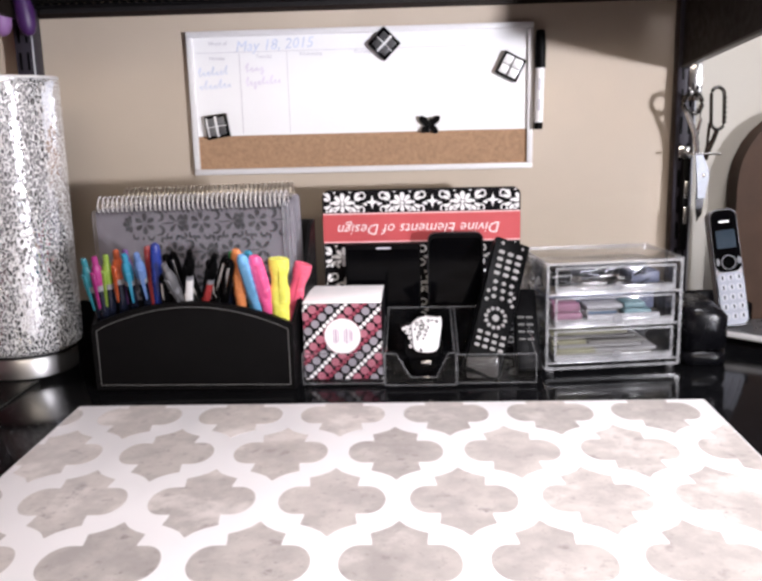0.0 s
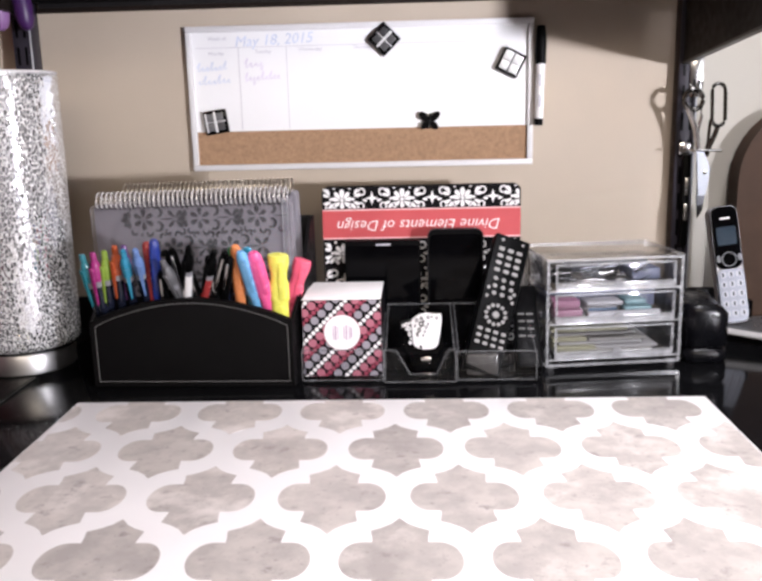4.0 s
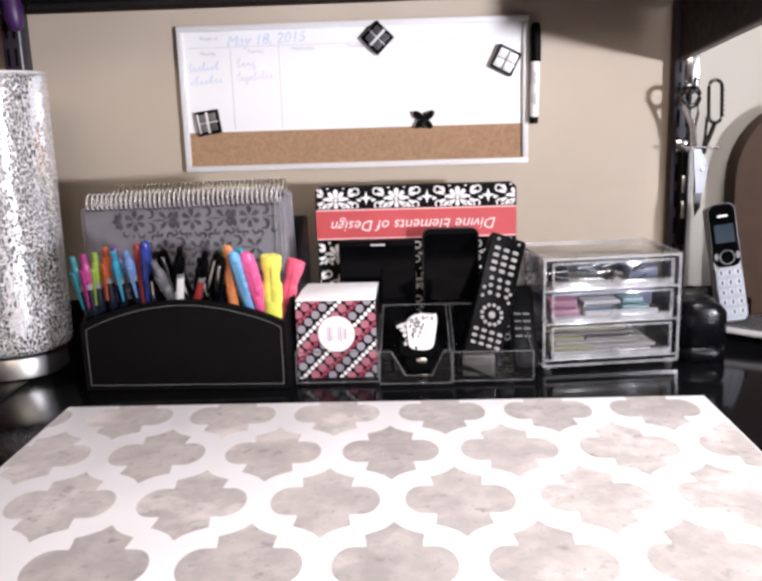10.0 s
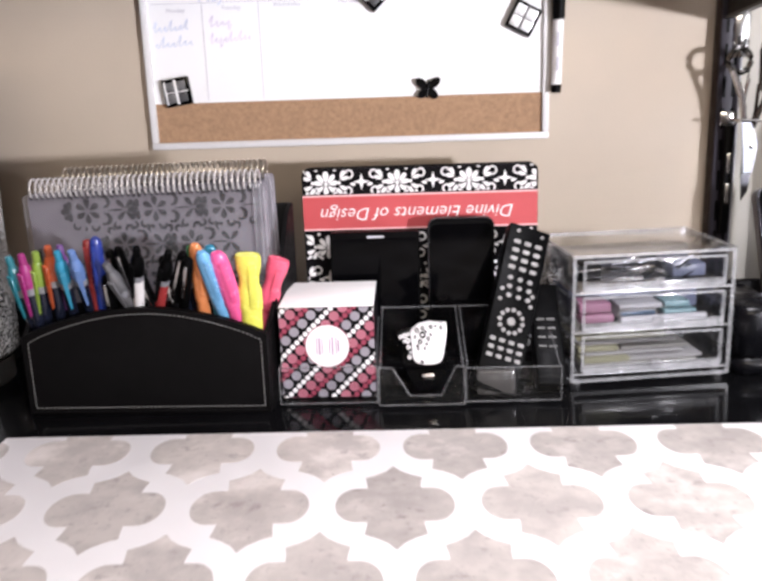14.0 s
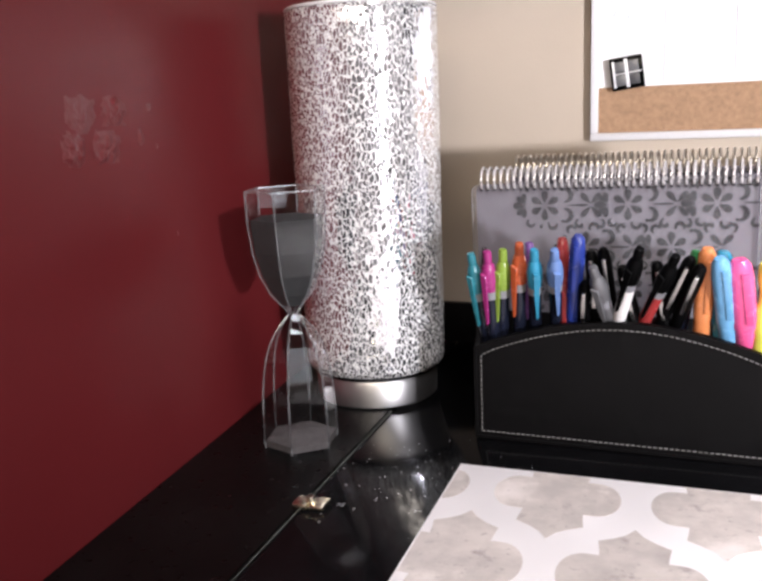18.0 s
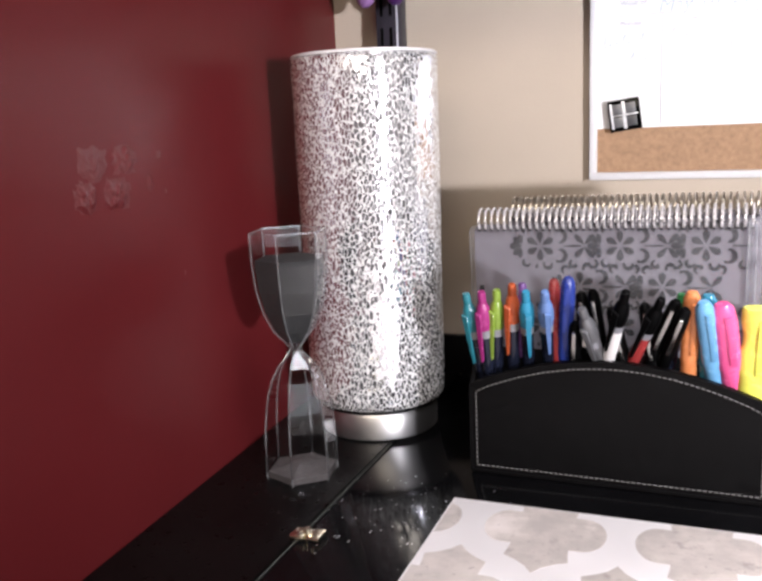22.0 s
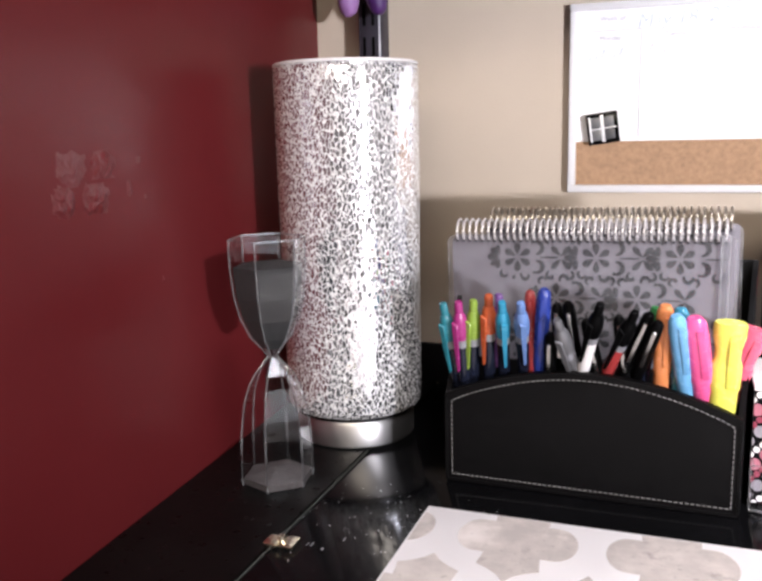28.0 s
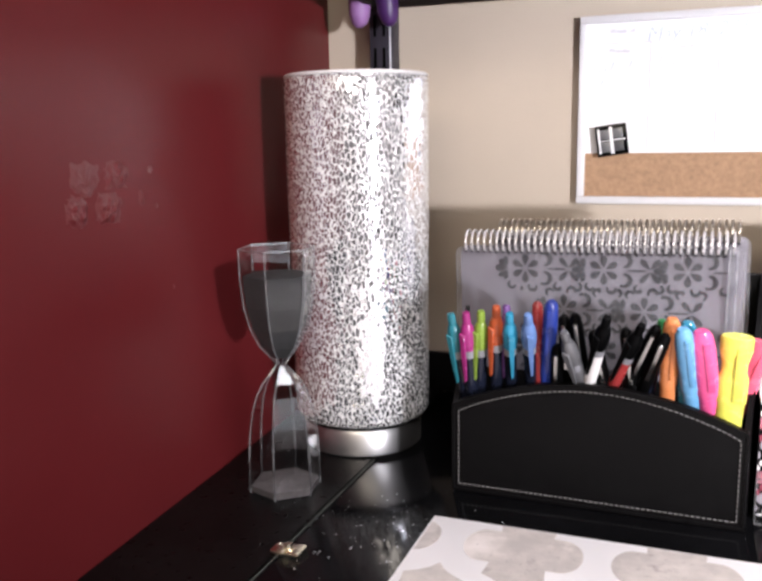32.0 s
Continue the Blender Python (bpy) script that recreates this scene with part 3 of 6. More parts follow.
# ---- the whiteboard with its cork strip ----
BX0, BX1, BZ0, BZ1 = -0.2650, 0.2232, 0.9822, 1.1830
BF = WALL - 0.0070
board = thing("whiteboard", (0, WALL, BZ0), "white weekly planner board with cork strip in pale metal frame", "whiteboard")
ZC = 1.0375
bm = bmesh.new()
box(bm, BX0 + 0.005, BX1 - 0.005, BF + 0.002, WALL - 0.001, ZC, BZ1 - 0.005)
part("writing_panel", bm, WHITE, board, "white enamel panel", 0)
bm = bmesh.new()
box(bm, BX0 + 0.005, BX1 - 0.005, BF + 0.0015, WALL - 0.001, BZ0 + 0.005, ZC - 0.0003)
part("cork_strip", bm, CORK, board, "brown cork strip", 0)
for x0, x1, z0, z1 in ((BX0, BX1, BZ1 - 0.008, BZ1), (BX0, BX1, BZ0, BZ0 + 0.008), (BX0, BX0 + 0.008, BZ0 + 0.008, BZ1 - 0.008), (BX1 - 0.008, BX1, BZ0 + 0.008, BZ1 - 0.008)):
    bm = bmesh.new()
    box(bm, x0, x1, BF - 0.003, WALL - 0.001, z0, z1, 0.0012)
    part("frame_rail", bm, FRAME, board)
for x0, x1, z0, z1 in ((-0.252, 0.13, 1.1535, 1.1541), (-0.1915, -0.1909, 1.04, 1.153), (-0.1235, -0.1229, 1.04, 1.154)):
    bm = bmesh.new()
    box(bm, x0, x1, BF + 0.0012, BF + 0.0022, z0, z1)
    part("printed_line", bm, GREY_INK, board, smooth=0)


def on_board(x, z, turn=0):
    return Matrix.Translation((x, BF + 0.0014, z)) @ FACING @ pose(0, 0, 0, 0, 0, turn)


words("Week of", 0.0074, on_board(-0.221, 1.1660), "printed_word", GREY_INK, board)
words("May 18, 2015", 0.0205, on_board(-0.1410, 1.1625, 2), "written_word", BLUE_INK, board, 0.25)
words("Monday", 0.0070, on_board(-0.223, 1.1458), "printed_word", GREY_INK, board)
words("Tuesday", 0.0070, on_board(-0.156, 1.1472), "printed_word", GREY_INK, board)
words("Wednesday", 0.0070, on_board(-0.089, 1.1490), "printed_word", GREY_INK, board)
words("Thursday", 0.0070, on_board(-0.016, 1.1500), "printed_word", GREY_INK, board)
rng = random.Random(5)
# (start, base line, length, letters, tall letters, hanging letters, ink): scrawled words that cannot be read
for x0, z0, ln, count, tall, hang, ink in (
        (-0.2530, 1.1215, 0.044, 7, (0, 3, 6), (), BLUE_INK), (-0.2520, 1.1035, 0.048, 7, (1, 4), (), BLUE_INK),
        (-0.1850, 1.1265, 0.029, 4, (0,), (3,), PINK_INK), (-0.1850, 1.1070, 0.052, 9, (0, 4, 6), (2,), PINK_INK)):
    bm = bmesh.new()
    pts = []
    for k in range(count):
        high = 0.0125 if k in tall else rng.uniform(0.0045, 0.0060)
        low = -0.0055 if k in hang else rng.uniform(-0.0005, 0.0008)
        step = ln / count
        for u, v in ((0.05, 0.35), (0.30, 0.80), (0.45, 1.0), (0.52, 0.85), (0.42, 0.35), (0.50, 0.05), (0.70, 0.0), (0.88, 0.15)):
            z = high * v if v > 0.1 else low
            pts.append((x0 + step * (k + u) + 0.22 * z, z0 + z + 0.06 * step * k))
    stroke(bm, pts, 0.0010, BF + 0.0012, BF + 0.0020)
    part("written_scribble", bm, ink, board, smooth=0)
# reflections painted into the panes: dark, grey and white tones of one mirror
CELL_DARK = material("dark_mirror_tone", (0.060, 0.060, 0.064), 0.35, 0.0, vary=0.2, scale=100)
CELL_MID = material("grey_reflection_and_bar", (0.15, 0.15, 0.155), 0.3, 0.2, vary=0.2, scale=100)
CELL_LIGHT = material("white_reflection_and_trim", (0.74, 0.74, 0.75), 0.3, 0.2, vary=0.1, scale=100)


def magnet(x, z, turn, cells, label, pane=0.0054, bars=None):
    m = Matrix.Translation((x, BF - 0.0035, z)) @ pose(0, 0, 0, 0, turn, 0)
    t = thing("board_magnet", (x, BF, z), label, "magnet", "square magnets on the board")
    bm = bmesh.new()
    box(bm, -0.0165, 0.0165, -0.0035, 0.0040, -0.0165, 0.0165, 0.0012, m)
    part("frame", bm, BLACK_GLOSS, t)
    for sx in (-1, 1):
        for sz in (-1, 1):
            bm = bmesh.new()
            box(bm, sx * 0.0068 - pane, sx * 0.0068 + pane, -0.0047, -0.003, sz * 0.0068 - pane, sz * 0.0068 + pane, 0.0005, m)
            part("mirror_pane", bm, cells[(sx > 0) + 2 * (sz > 0)], t)
    for a, b in ((0.0017, 0.0145), (0.0145, 0.0007)):
        bm = bmesh.new()
        box(bm, -a, a, -0.0050, -0.003, -b, b, 0.0003, m)
        part("cross_bar", bm, bars or CELL_LIGHT, t)
    return t


magnet(0.0153, 1.1590, 45, [CELL_DARK] * 4, "black square window magnet set diagonally on the whiteboard")
magnet(0.1912, 1.1235, 27, [CELL_LIGHT] * 4, "black square magnet with painted reflections in its panes, tilted on the whiteboard", 0.0064, CELL_MID)
corner_magnet = magnet(-0.2277, 1.0514, -8, [CELL_MID, CELL_DARK, CELL_MID, CELL_MID], "black square window magnet near the cork strip")
bm = bmesh.new()
box(bm, -0.0142, -0.0118, -0.0051, -0.003, -0.0135, 0.0135, 0.0003, Matrix.Translation((-0.2277, BF - 0.0035, 1.0514)) @ pose(0, 0, 0, 0, -8, 0))
part("side_bar", bm, CELL_LIGHT, corner_magnet, "bright side bar")
# butterfly magnet
fly = thing("butterfly_magnet", (0.0765, BF, 1.0465), "small glossy black butterfly magnet on the whiteboard", "magnet")
for sx, sz, rx, rz, tn in ((-0.0085, 0.0070, 0.0095, 0.0055, 140), (0.0095, 0.0065, 0.0105, 0.0055, 40), (-0.0070, -0.0070, 0.0080, 0.0050, 45), (0.0080, -0.0075, 0.0085, 0.0050, 130)):
    lift = Matrix.Translation((0.0765, BF - 0.001, 1.0465))
    bm = bmesh.new()
    prism(bm, oval(sx * 0.86, sz * 0.86, rx * 0.86, rz * 0.9, tn), -0.004, 0.0015, "xz", lift)
    part("wing", bm, BLACK, fly)
bm = bmesh.new()
tube(bm, (0.0745, BF - 0.005, 1.0355), (0.0785, BF - 0.005, 1.0555), 0.0022, 0.0014, 10)
part("body", bm, BLACK, fly)
# dry-wipe marker at the board's side
pen = thing("board_marker", (0.2315, WALL - 0.012, 1.036), "white dry-wipe marker with black cap clipped beside the board", "marker")
bm = bmesh.new()
tube(bm, (0.2300, WALL - 0.016, 1.045), (0.2315, WALL - 0.016, 1.122), 0.0062, 0.0066, 16)
part("barrel", bm, PRINT_WHITE, pen, "white barrel")
bm = bmesh.new()
lathe(bm, 0.2317, WALL - 0.016, [(0, 1.120), (0.0073, 1.120), (0.0078, 1.150), (0.0066, 1.166), (0.0055, 1.171), (0, 1.172)], 16)
part("cap", bm, BLACK, pen, "black cap")
bm = bmesh.new()
tube(bm, (0.2298, WALL - 0.016, 1.0365), (0.2300, WALL - 0.016, 1.046), 0.0058, 0.0064, 16)
part("end_plug", bm, BLACK, pen)
for z in (1.070, 1.098):
    bm = bmesh.new()
    box(bm, 0.2285, 0.2320, WALL - 0.0232, WALL - 0.0222, z - 0.008, z + 0.008)
    part("printed_bar", bm, GREY_INK, pen)

# ---- shelf hardware on the wall ----
rail = thing("wall_rail", (0, WALL, 1.20), "black metal rail fixed along the beige wall under the shelf", "rail")
bm = bmesh.new()
box(bm, -0.470, 0.420, WALL - 0.012, WALL - 0.0005, 1.208, 1.222, 0.002)
part("bar", bm, material("grey_black_metal", (0.018, 0.017, 0.018), 0.4, vary=0.15, scale=120, spec=0.25), rail)
bm = bmesh.new()
box(bm, -0.470, 0.420, WALL - 0.016, WALL - 0.0125, 1.206, 1.213, 0.001)
part("lower_lip", bm, BROWN_METAL, rail, "dull folded lower lip")


def standard(x, face, label, side):
    """A slotted upright: side walls to the wall, a front face with paired slots, a bright edge strip."""
    t = thing("shelf_standard", (x, WALL, 0.76), label, "shelf upright", "slotted uprights on the wall")
    bm = bmesh.new()
    box(bm, x - 0.0125, x + 0.0125, face, face + 0.003, 0.752, 2.0, 0.0008)
    part("front_face", bm, POST_FACE, t, "dull violet grey slotted face")
    for s in (-1, 1):
        bm = bmesh.new()
        box(bm, x + s * 0.0125 - 0.0012, x + s * 0.0125 + 0.0012, face + 0.0032, WALL - 0.0005, 0.752, 2.0, 0.0004)
        part("side_flange", bm, side, t)
    for k in range(18):
        z = 0.7780 + 0.0370 * k
        for s in (-1, 1):
            bm = bmesh.new()
            prism(bm, rrect(x + s * 0.0055, z, 0.0036, 0.0245, 0.001, 2), face - 0.0006, face + 0.001)
            part("slot", bm, BLACK, t, smooth=0)
    bm = bmesh.new()
    tube(bm, (x + 0.0127, face + 0.0004, 0.78), (x + 0.0127, face + 0.0004, 1.9), 0.0011, None, 8)
    part("bright_edge", bm, material("pale_blue_steel", (0.55, 0.58, 0.64), 0.3, 0.6), t, "bright pale steel edge")
    return t


POST_FACE = material("violet_grey_enamel", (0.028, 0.025, 0.034), 0.4, vary=0.15, scale=90, spec=0.25)
standard(-0.4895, 1.070, "dull violet grey slotted shelf upright in the wall corner", POST_FACE)
right_post = standard(0.4330, WALL - 0.0200, "black slotted metal shelf upright holding hanging scissors", material("red_brown_enamel", (0.030, 0.017, 0.013), 0.45, vary=0.15, scale=90, spec=0.2))
bm = bmesh.new()
box(bm, 0.4350, 0.4530, WALL - 0.0225, WALL - 0.0200, 1.070, 1.135, 0.0006)
part("bright_plate", bm, CHROME, right_post, "bright metal plate with notches")
for s in (-0.0035, 0.0035):
    bm = bmesh.new()
    box(bm, 0.4442 + s - 0.001, 0.4442 + s + 0.001, WALL - 0.0235, WALL - 0.0222, 1.074, 1.094)
    part("notch", bm, BLACK, right_post)
shelf = thing("wire_shelf", (0, 0.95, 1.23), "dark ventilated wire shelf carrying bins above the whiteboard", "shelf")
for k in range(74):
    x = -0.470 + 0.0122 * k
    bm = bmesh.new()
    tube(bm, (x, 0.80, 1.2265), (x, WALL - 0.004, 1.2265), 0.0021, None, 6)
    part("wire", bm, BLACK_METAL, shelf)
for y in (0.80, 0.95, WALL - 0.018):
    bm = bmesh.new()
    tube(bm, (-0.472, y, 1.2215), (0.424, y, 1.2215), 0.0032, None, 8)
    part("cross_wire", bm, BLACK_METAL, shelf)
MILKY = material("milky_violet_plastic", (0.42, 0.40, 0.43), 0.35, vary=0.08, scale=40)
for x0, x1, z1 in ((-0.462, -0.190, 1.335), (-0.180, 0.110, 1.320), (0.120, 0.412, 1.340)):
    bin_ = thing("storage_bin", ((x0 + x1) / 2, 0.9, 1.2287), "pale milky plastic storage bin standing on the wire shelf", "storage bin", "bins on the wire shelf")
    bm = bmesh.new()
    box(bm, x0, x1, 0.805, 1.020, 1.2288, 1.2320, 0.001)
    part("bottom", bm, MILKY, bin_)
    for y in (0.805, 1.0175):
        bm = bmesh.new()
        box(bm, x0, x1, y, y + 0.0025, 1.2322, z1, 0.0006)
        part("long_wall", bm, MILKY, bin_)
    for x in (x0, x1 - 0.0025):
        bm = bmesh.new()
        box(bm, x, x + 0.0025, 0.8080, 1.0172, 1.2322, z1, 0.0006)
        part("end_wall", bm, MILKY, bin_)
    bm = bmesh.new()
    ring(bm, rrect((x0 + x1) / 2, 0.9125, x1 - x0 + 0.008, 0.223, 0.004), rrect((x0 + x1) / 2, 0.9125, x1 - x0 - 0.004, 0.211, 0.002), z1, z1 + 0.004, "xy")
    part("rim", bm, MILKY, bin_)
for x, label in ((-0.4900, "black metal shelf bracket in the corner"), (0.4285, "dark brown metal shelf bracket")):
    br = thing("shelf_bracket", (x, WALL, 1.15), label, "bracket", "shelf brackets")
    bm = bmesh.new()
    if x > 0:
        prism(bm, [(WALL - 0.022, 1.118), (WALL - 0.022, 1.226), (0.74, 1.226), (0.74, 1.1490)], x - 0.003, x + 0.003, "yz")
    else:
        prism(bm, [(WALL - 0.022, 1.200), (WALL - 0.022, 1.250), (0.80, 1.250), (0.80, 1.226)], x - 0.003, x + 0.003, "yz")
    part("web", bm, BROWN_METAL, br)
    if x > 0:
        bm = bmesh.new()
        prism(bm, [(WALL - 0.022, 1.1145), (WALL - 0.022, 1.1175), (0.74, 1.1485), (0.74, 1.1455)], x - 0.005, x + 0.005, "yz")
        part("flange", bm, material("flange_grey_metal", (0.07, 0.065, 0.06), 0.4, 0.4), br, "grey lower edge")

# ---- glossy lumps in the red wall's paint ----
rng = random.Random(21)
LUMP = material("red_gloss_lump", (0.104, 0.0115, 0.0135), 0.33, vary=0.06, scale=10, bump=0.35, bump_scale=350, spec=0.50)
# (along the wall, height, half width, half height, relief): four wrinkled patches and a few drips
PAINT_LUMPS = ((0.612, 1.0400, 0.0170, 0.0130, 0.0020), (0.6490, 1.0415, 0.0155, 0.0105, 0.0032), (0.6010, 1.0165, 0.0130, 0.0110, 0.0028), (0.6380, 1.0170, 0.0165, 0.0115, 0.0032), (0.6800, 1.0215, 0.0042, 0.0068, 0.0016), (0.6950, 1.0430, 0.0030, 0.0030, 0.0008), (0.7010, 1.0140, 0.0022, 0.0022, 0.0008), (0.7190, 0.9440, 0.0018, 0.0024, 0.0010))
for y, z, half_y, half_z, relief in PAINT_LUMPS:
    bm = bmesh.new()
    m = RED_WALL @ Matrix(((0, 0, 1, 0.0), (0, 1, 0, y - 0.698), (-1, 0, 0, z - 0.006), (0, 0, 0, 1)))
    seed = Vector((rng.uniform(0, 40), rng.uniform(0, 40), rng.uniform(0, 40)))
    count = 26 if half_y > 0.008 else 9
    rows = []
    for a in range(count + 1):
        u = 2 * a / count - 1
        rows.append([])
        for c in range(count + 1):
            w = 2 * c / count - 1
            at = Vector((u * half_z, w * half_y, 0))
            edge = max(0.0, 1 - (u * u + w * w) * (0.8 + 0.8 * noise.noise(at * 160 + seed)))
            fold = 0.45 + 0.55 * abs(noise.noise(at * 210 + seed * 2)) * 2 + 0.25 * noise.noise(at * 520 + seed)
            high = relief * 0.75 * edge ** 1.6 * max(0.1, fold) - 0.00005
            rows[-1].append(bm.verts.new(m @ Vector((at.x, at.y, high))))
    for a in range(count):
        for c in range(count):
            bm.faces.new((rows[a][c], rows[a + 1][c], rows[a + 1][c + 1], rows[a][c + 1]))
    solid("paint_lump", bm, LUMP, "wrinkled glossy lump in the red wall paint", "paint lump", "structure", 60)

# ---- the leather organiser with planners and pens ----
org = thing("desk_organizer", (-0.21, 0.875, DESK), "black leatherette desk organizer with white stitching and arched front", "desk organizer")
OX0, OX1, OF, OB = -0.3270, -0.0880, 0.808, 0.945


def arch(inset):
    pts = [(OX0 + inset, DESK + 0.001 + inset), (OX1 - inset, DESK + 0.001 + inset)]
    n = 20
    for k in range(n + 1):
        f = k / n
        x = OX1 - inset + (OX0 - OX1 + 2 * inset) * f
        pts.append((x, 0.8300 - inset + 0.0275 * math.sin(math.pi * f) ** 0.85))
    return pts


bm = bmesh.new()
prism(bm, arch(0), OF, OF + 0.006)
part("front_panel", bm, LEATHER, org, "arched black leatherette front", 50)
bm = bmesh.new()
ring(bm, arch(0.0), arch(0.0022), OF - 0.0012, OF + 0.001)
part("edge_piping", bm, LEATHER, org, smooth=50)
pts = arch(0.0060)
pts.append(pts[0])
corners = [Vector((x, OF - 0.0003, z)) for x, z in pts]
reach = [0.0]
for p, q in zip(corners, corners[1:]):
    reach.append(reach[-1] + (q - p).length)


def on_seam(d):
    k = max(i for i in range(len(reach) - 1) if reach[i] <= d)
    return corners[k].lerp(corners[k + 1], (d - reach[k]) / max(1e-9, reach[k + 1] - reach[k]))


bm = bmesh.new()
d = 0.0
while d < reach[-1] - 0.0032:
    tube(bm, on_seam(d), on_seam(d + 0.0028), 0.0005, None, 5)
    d += 0.0042
part("stitching", bm, THREAD, org, "pale stitched seam")
for x0, x1, name in ((OX0, -0.3500, "side_panel"), (OX1, -0.0780, "side_panel")):
    bm = bmesh.new()
    outline = [(OF + 0.006, DESK), (OF + 0.006, 0.8295), (0.850, 0.848), (0.890, 0.885), (0.925, 0.928), (OB, 0.934), (OB, DESK)]
    s = 0.0045 if x0 < -0.2 else -0.0045
    verts = []
    for dx in (0, s):
        for y, z in outline:
            f = (y - OF) / (OB - OF)
            verts.append((x0 + (x1 - x0) * f + dx, y, z))
    n = len(outline)
    add_mesh(bm, verts, [list(range(n)), list(range(2 * n - 1, n - 1, -1))] + [[k, (k + 1) % n, (k + 1) % n + n, k + n] for k in range(n)])
    part(name, bm, LEATHER, org, smooth=50)
bm = bmesh.new()
box(bm, -0.3500, -0.0780, OB, OB + 0.005, DESK, 0.934, 0.0015)
part("back_panel", bm, LEATHER, org)
bm = bmesh.new()
box(bm, -0.3355, -0.0860, 0.889, 0.8925, DESK + 0.004, 0.842, 0.001)
part("divider", bm, LEATHER, org)
bm = bmesh.new()
prism(bm, [(OX0 + 0.005, OF + 0.006), (OX1 - 0.005, OF + 0.006), (-0.083, OB), (-0.345, OB)], DESK + 0.0005, DESK + 0.0045, "xy")
part("bottom", bm, LEATHER, org)

COIL = material("pale_silver_coil", (0.66, 0.63, 0.63), 0.33, 0.45, vary=0.1, scale=300)
COVER = material("silver_grey_vinyl", (0.19, 0.175, 0.20), 0.33, 0.25, vary=0.1, scale=30)
COVER_PRINT = material("dark_grey_print", (0.045, 0.043, 0.050), 0.28, 0.6, vary=0.1, scale=60)
CLEAR_COVER = clear("clear_vinyl_cover", (0.95, 0.95, 0.96), 1.35, 0.18, 0.03)


def petal(bm, x, z, ln, w, turn, y):
    """A drop that springs from (x, z), round at its far end."""
    c, sn = math.cos(radians(turn)), math.sin(radians(turn))
    pts = []
    for u, v in ((0, 0), (0.35, 0.34), (0.62, 0.50), (0.82, 0.44), (0.96, 0.22), (1.0, 0), (0.96, -0.22), (0.82, -0.44), (0.62, -0.50), (0.35, -0.34)):
        pts.append((x + u * ln * c - v * w * sn, z + u * ln * sn + v * w * c))
    prism(bm, pts, y, y + 0.0006)


def scroll(bm, x, z, r, a0, a1, w, y):
    """A curl that thickens in its middle and ends in a bead."""
    pts = arc(x, z, r, a0, a1, 10)
    stroke(bm, pts, [w * (0.25 + 0.95 * math.sin(math.pi * (k + 0.6) / 10)) for k in range(10)], y, y + 0.0006)
    prism(bm, oval(pts[-1][0], pts[-1][1], w * 0.42, w * 0.42, 0, 8), y, y + 0.0006)


def flower(bm, cx, cz, y, cross=True):
    """A scrolled damask flower with fan, curls and a leafy cross beside it."""
    for k in range(6):
        a = 60 * k + 30
        petal(bm, cx + 0.0022 * math.cos(radians(a)), cz + 0.0022 * math.sin(radians(a)), 0.0112, 0.0062, a, y)
    for sz in (-1, 1):
        scroll(bm, cx + 0.0175, cz + sz * 0.0088, 0.0056, -sz * 95, sz * 110, 0.0036, y)
        scroll(bm, cx + 0.0068, cz + sz * 0.0168, 0.0036, -sz * 20, sz * 190, 0.0030, y)
        scroll(bm, cx - 0.0125, cz + sz * 0.0150, 0.0034, 180 + sz * 60, 180 - sz * 150, 0.0026, y)
        for a in (48, 132) if cross else ():
            petal(bm, cx + 0.0400, cz + sz * 0.0010, 0.0125, 0.0052, sz * a, y)
        scroll(bm, cx + 0.0300, cz + sz * 0.0160, 0.0032, sz * 20, sz * 240, 0.0026, y)
        if cross:
            scroll(bm, cx + 0.0480, cz + sz * 0.0160, 0.0032, 180 - sz * 20, 180 - sz * 240, 0.0026, y)
        petal(bm, cx - 0.0030, cz + sz * 0.0160, 0.0050, 0.0030, sz * 100, y)
    for a, ln, w in ((-70, 0.0085, 0.0044), (-35, 0.0105, 0.0054), (0, 0.0120, 0.0066), (35, 0.0105, 0.0054), (70, 0.0085, 0.0044)):
        petal(bm, cx - 0.0165, cz + 0.0030 * math.sin(radians(a)), ln, w, 180 - a, y)
    stroke(bm, [(cx + 0.0205, cz), (cx + 0.0280, cz), (cx + 0.0370, cz)], [0.0008, 0.0017, 0.0011], y, y + 0.0006)


BRONZE_COIL = material("bronze_wire", (0.58, 0.53, 0.46), 0.36, 1.0, vary=0.1, scale=300)


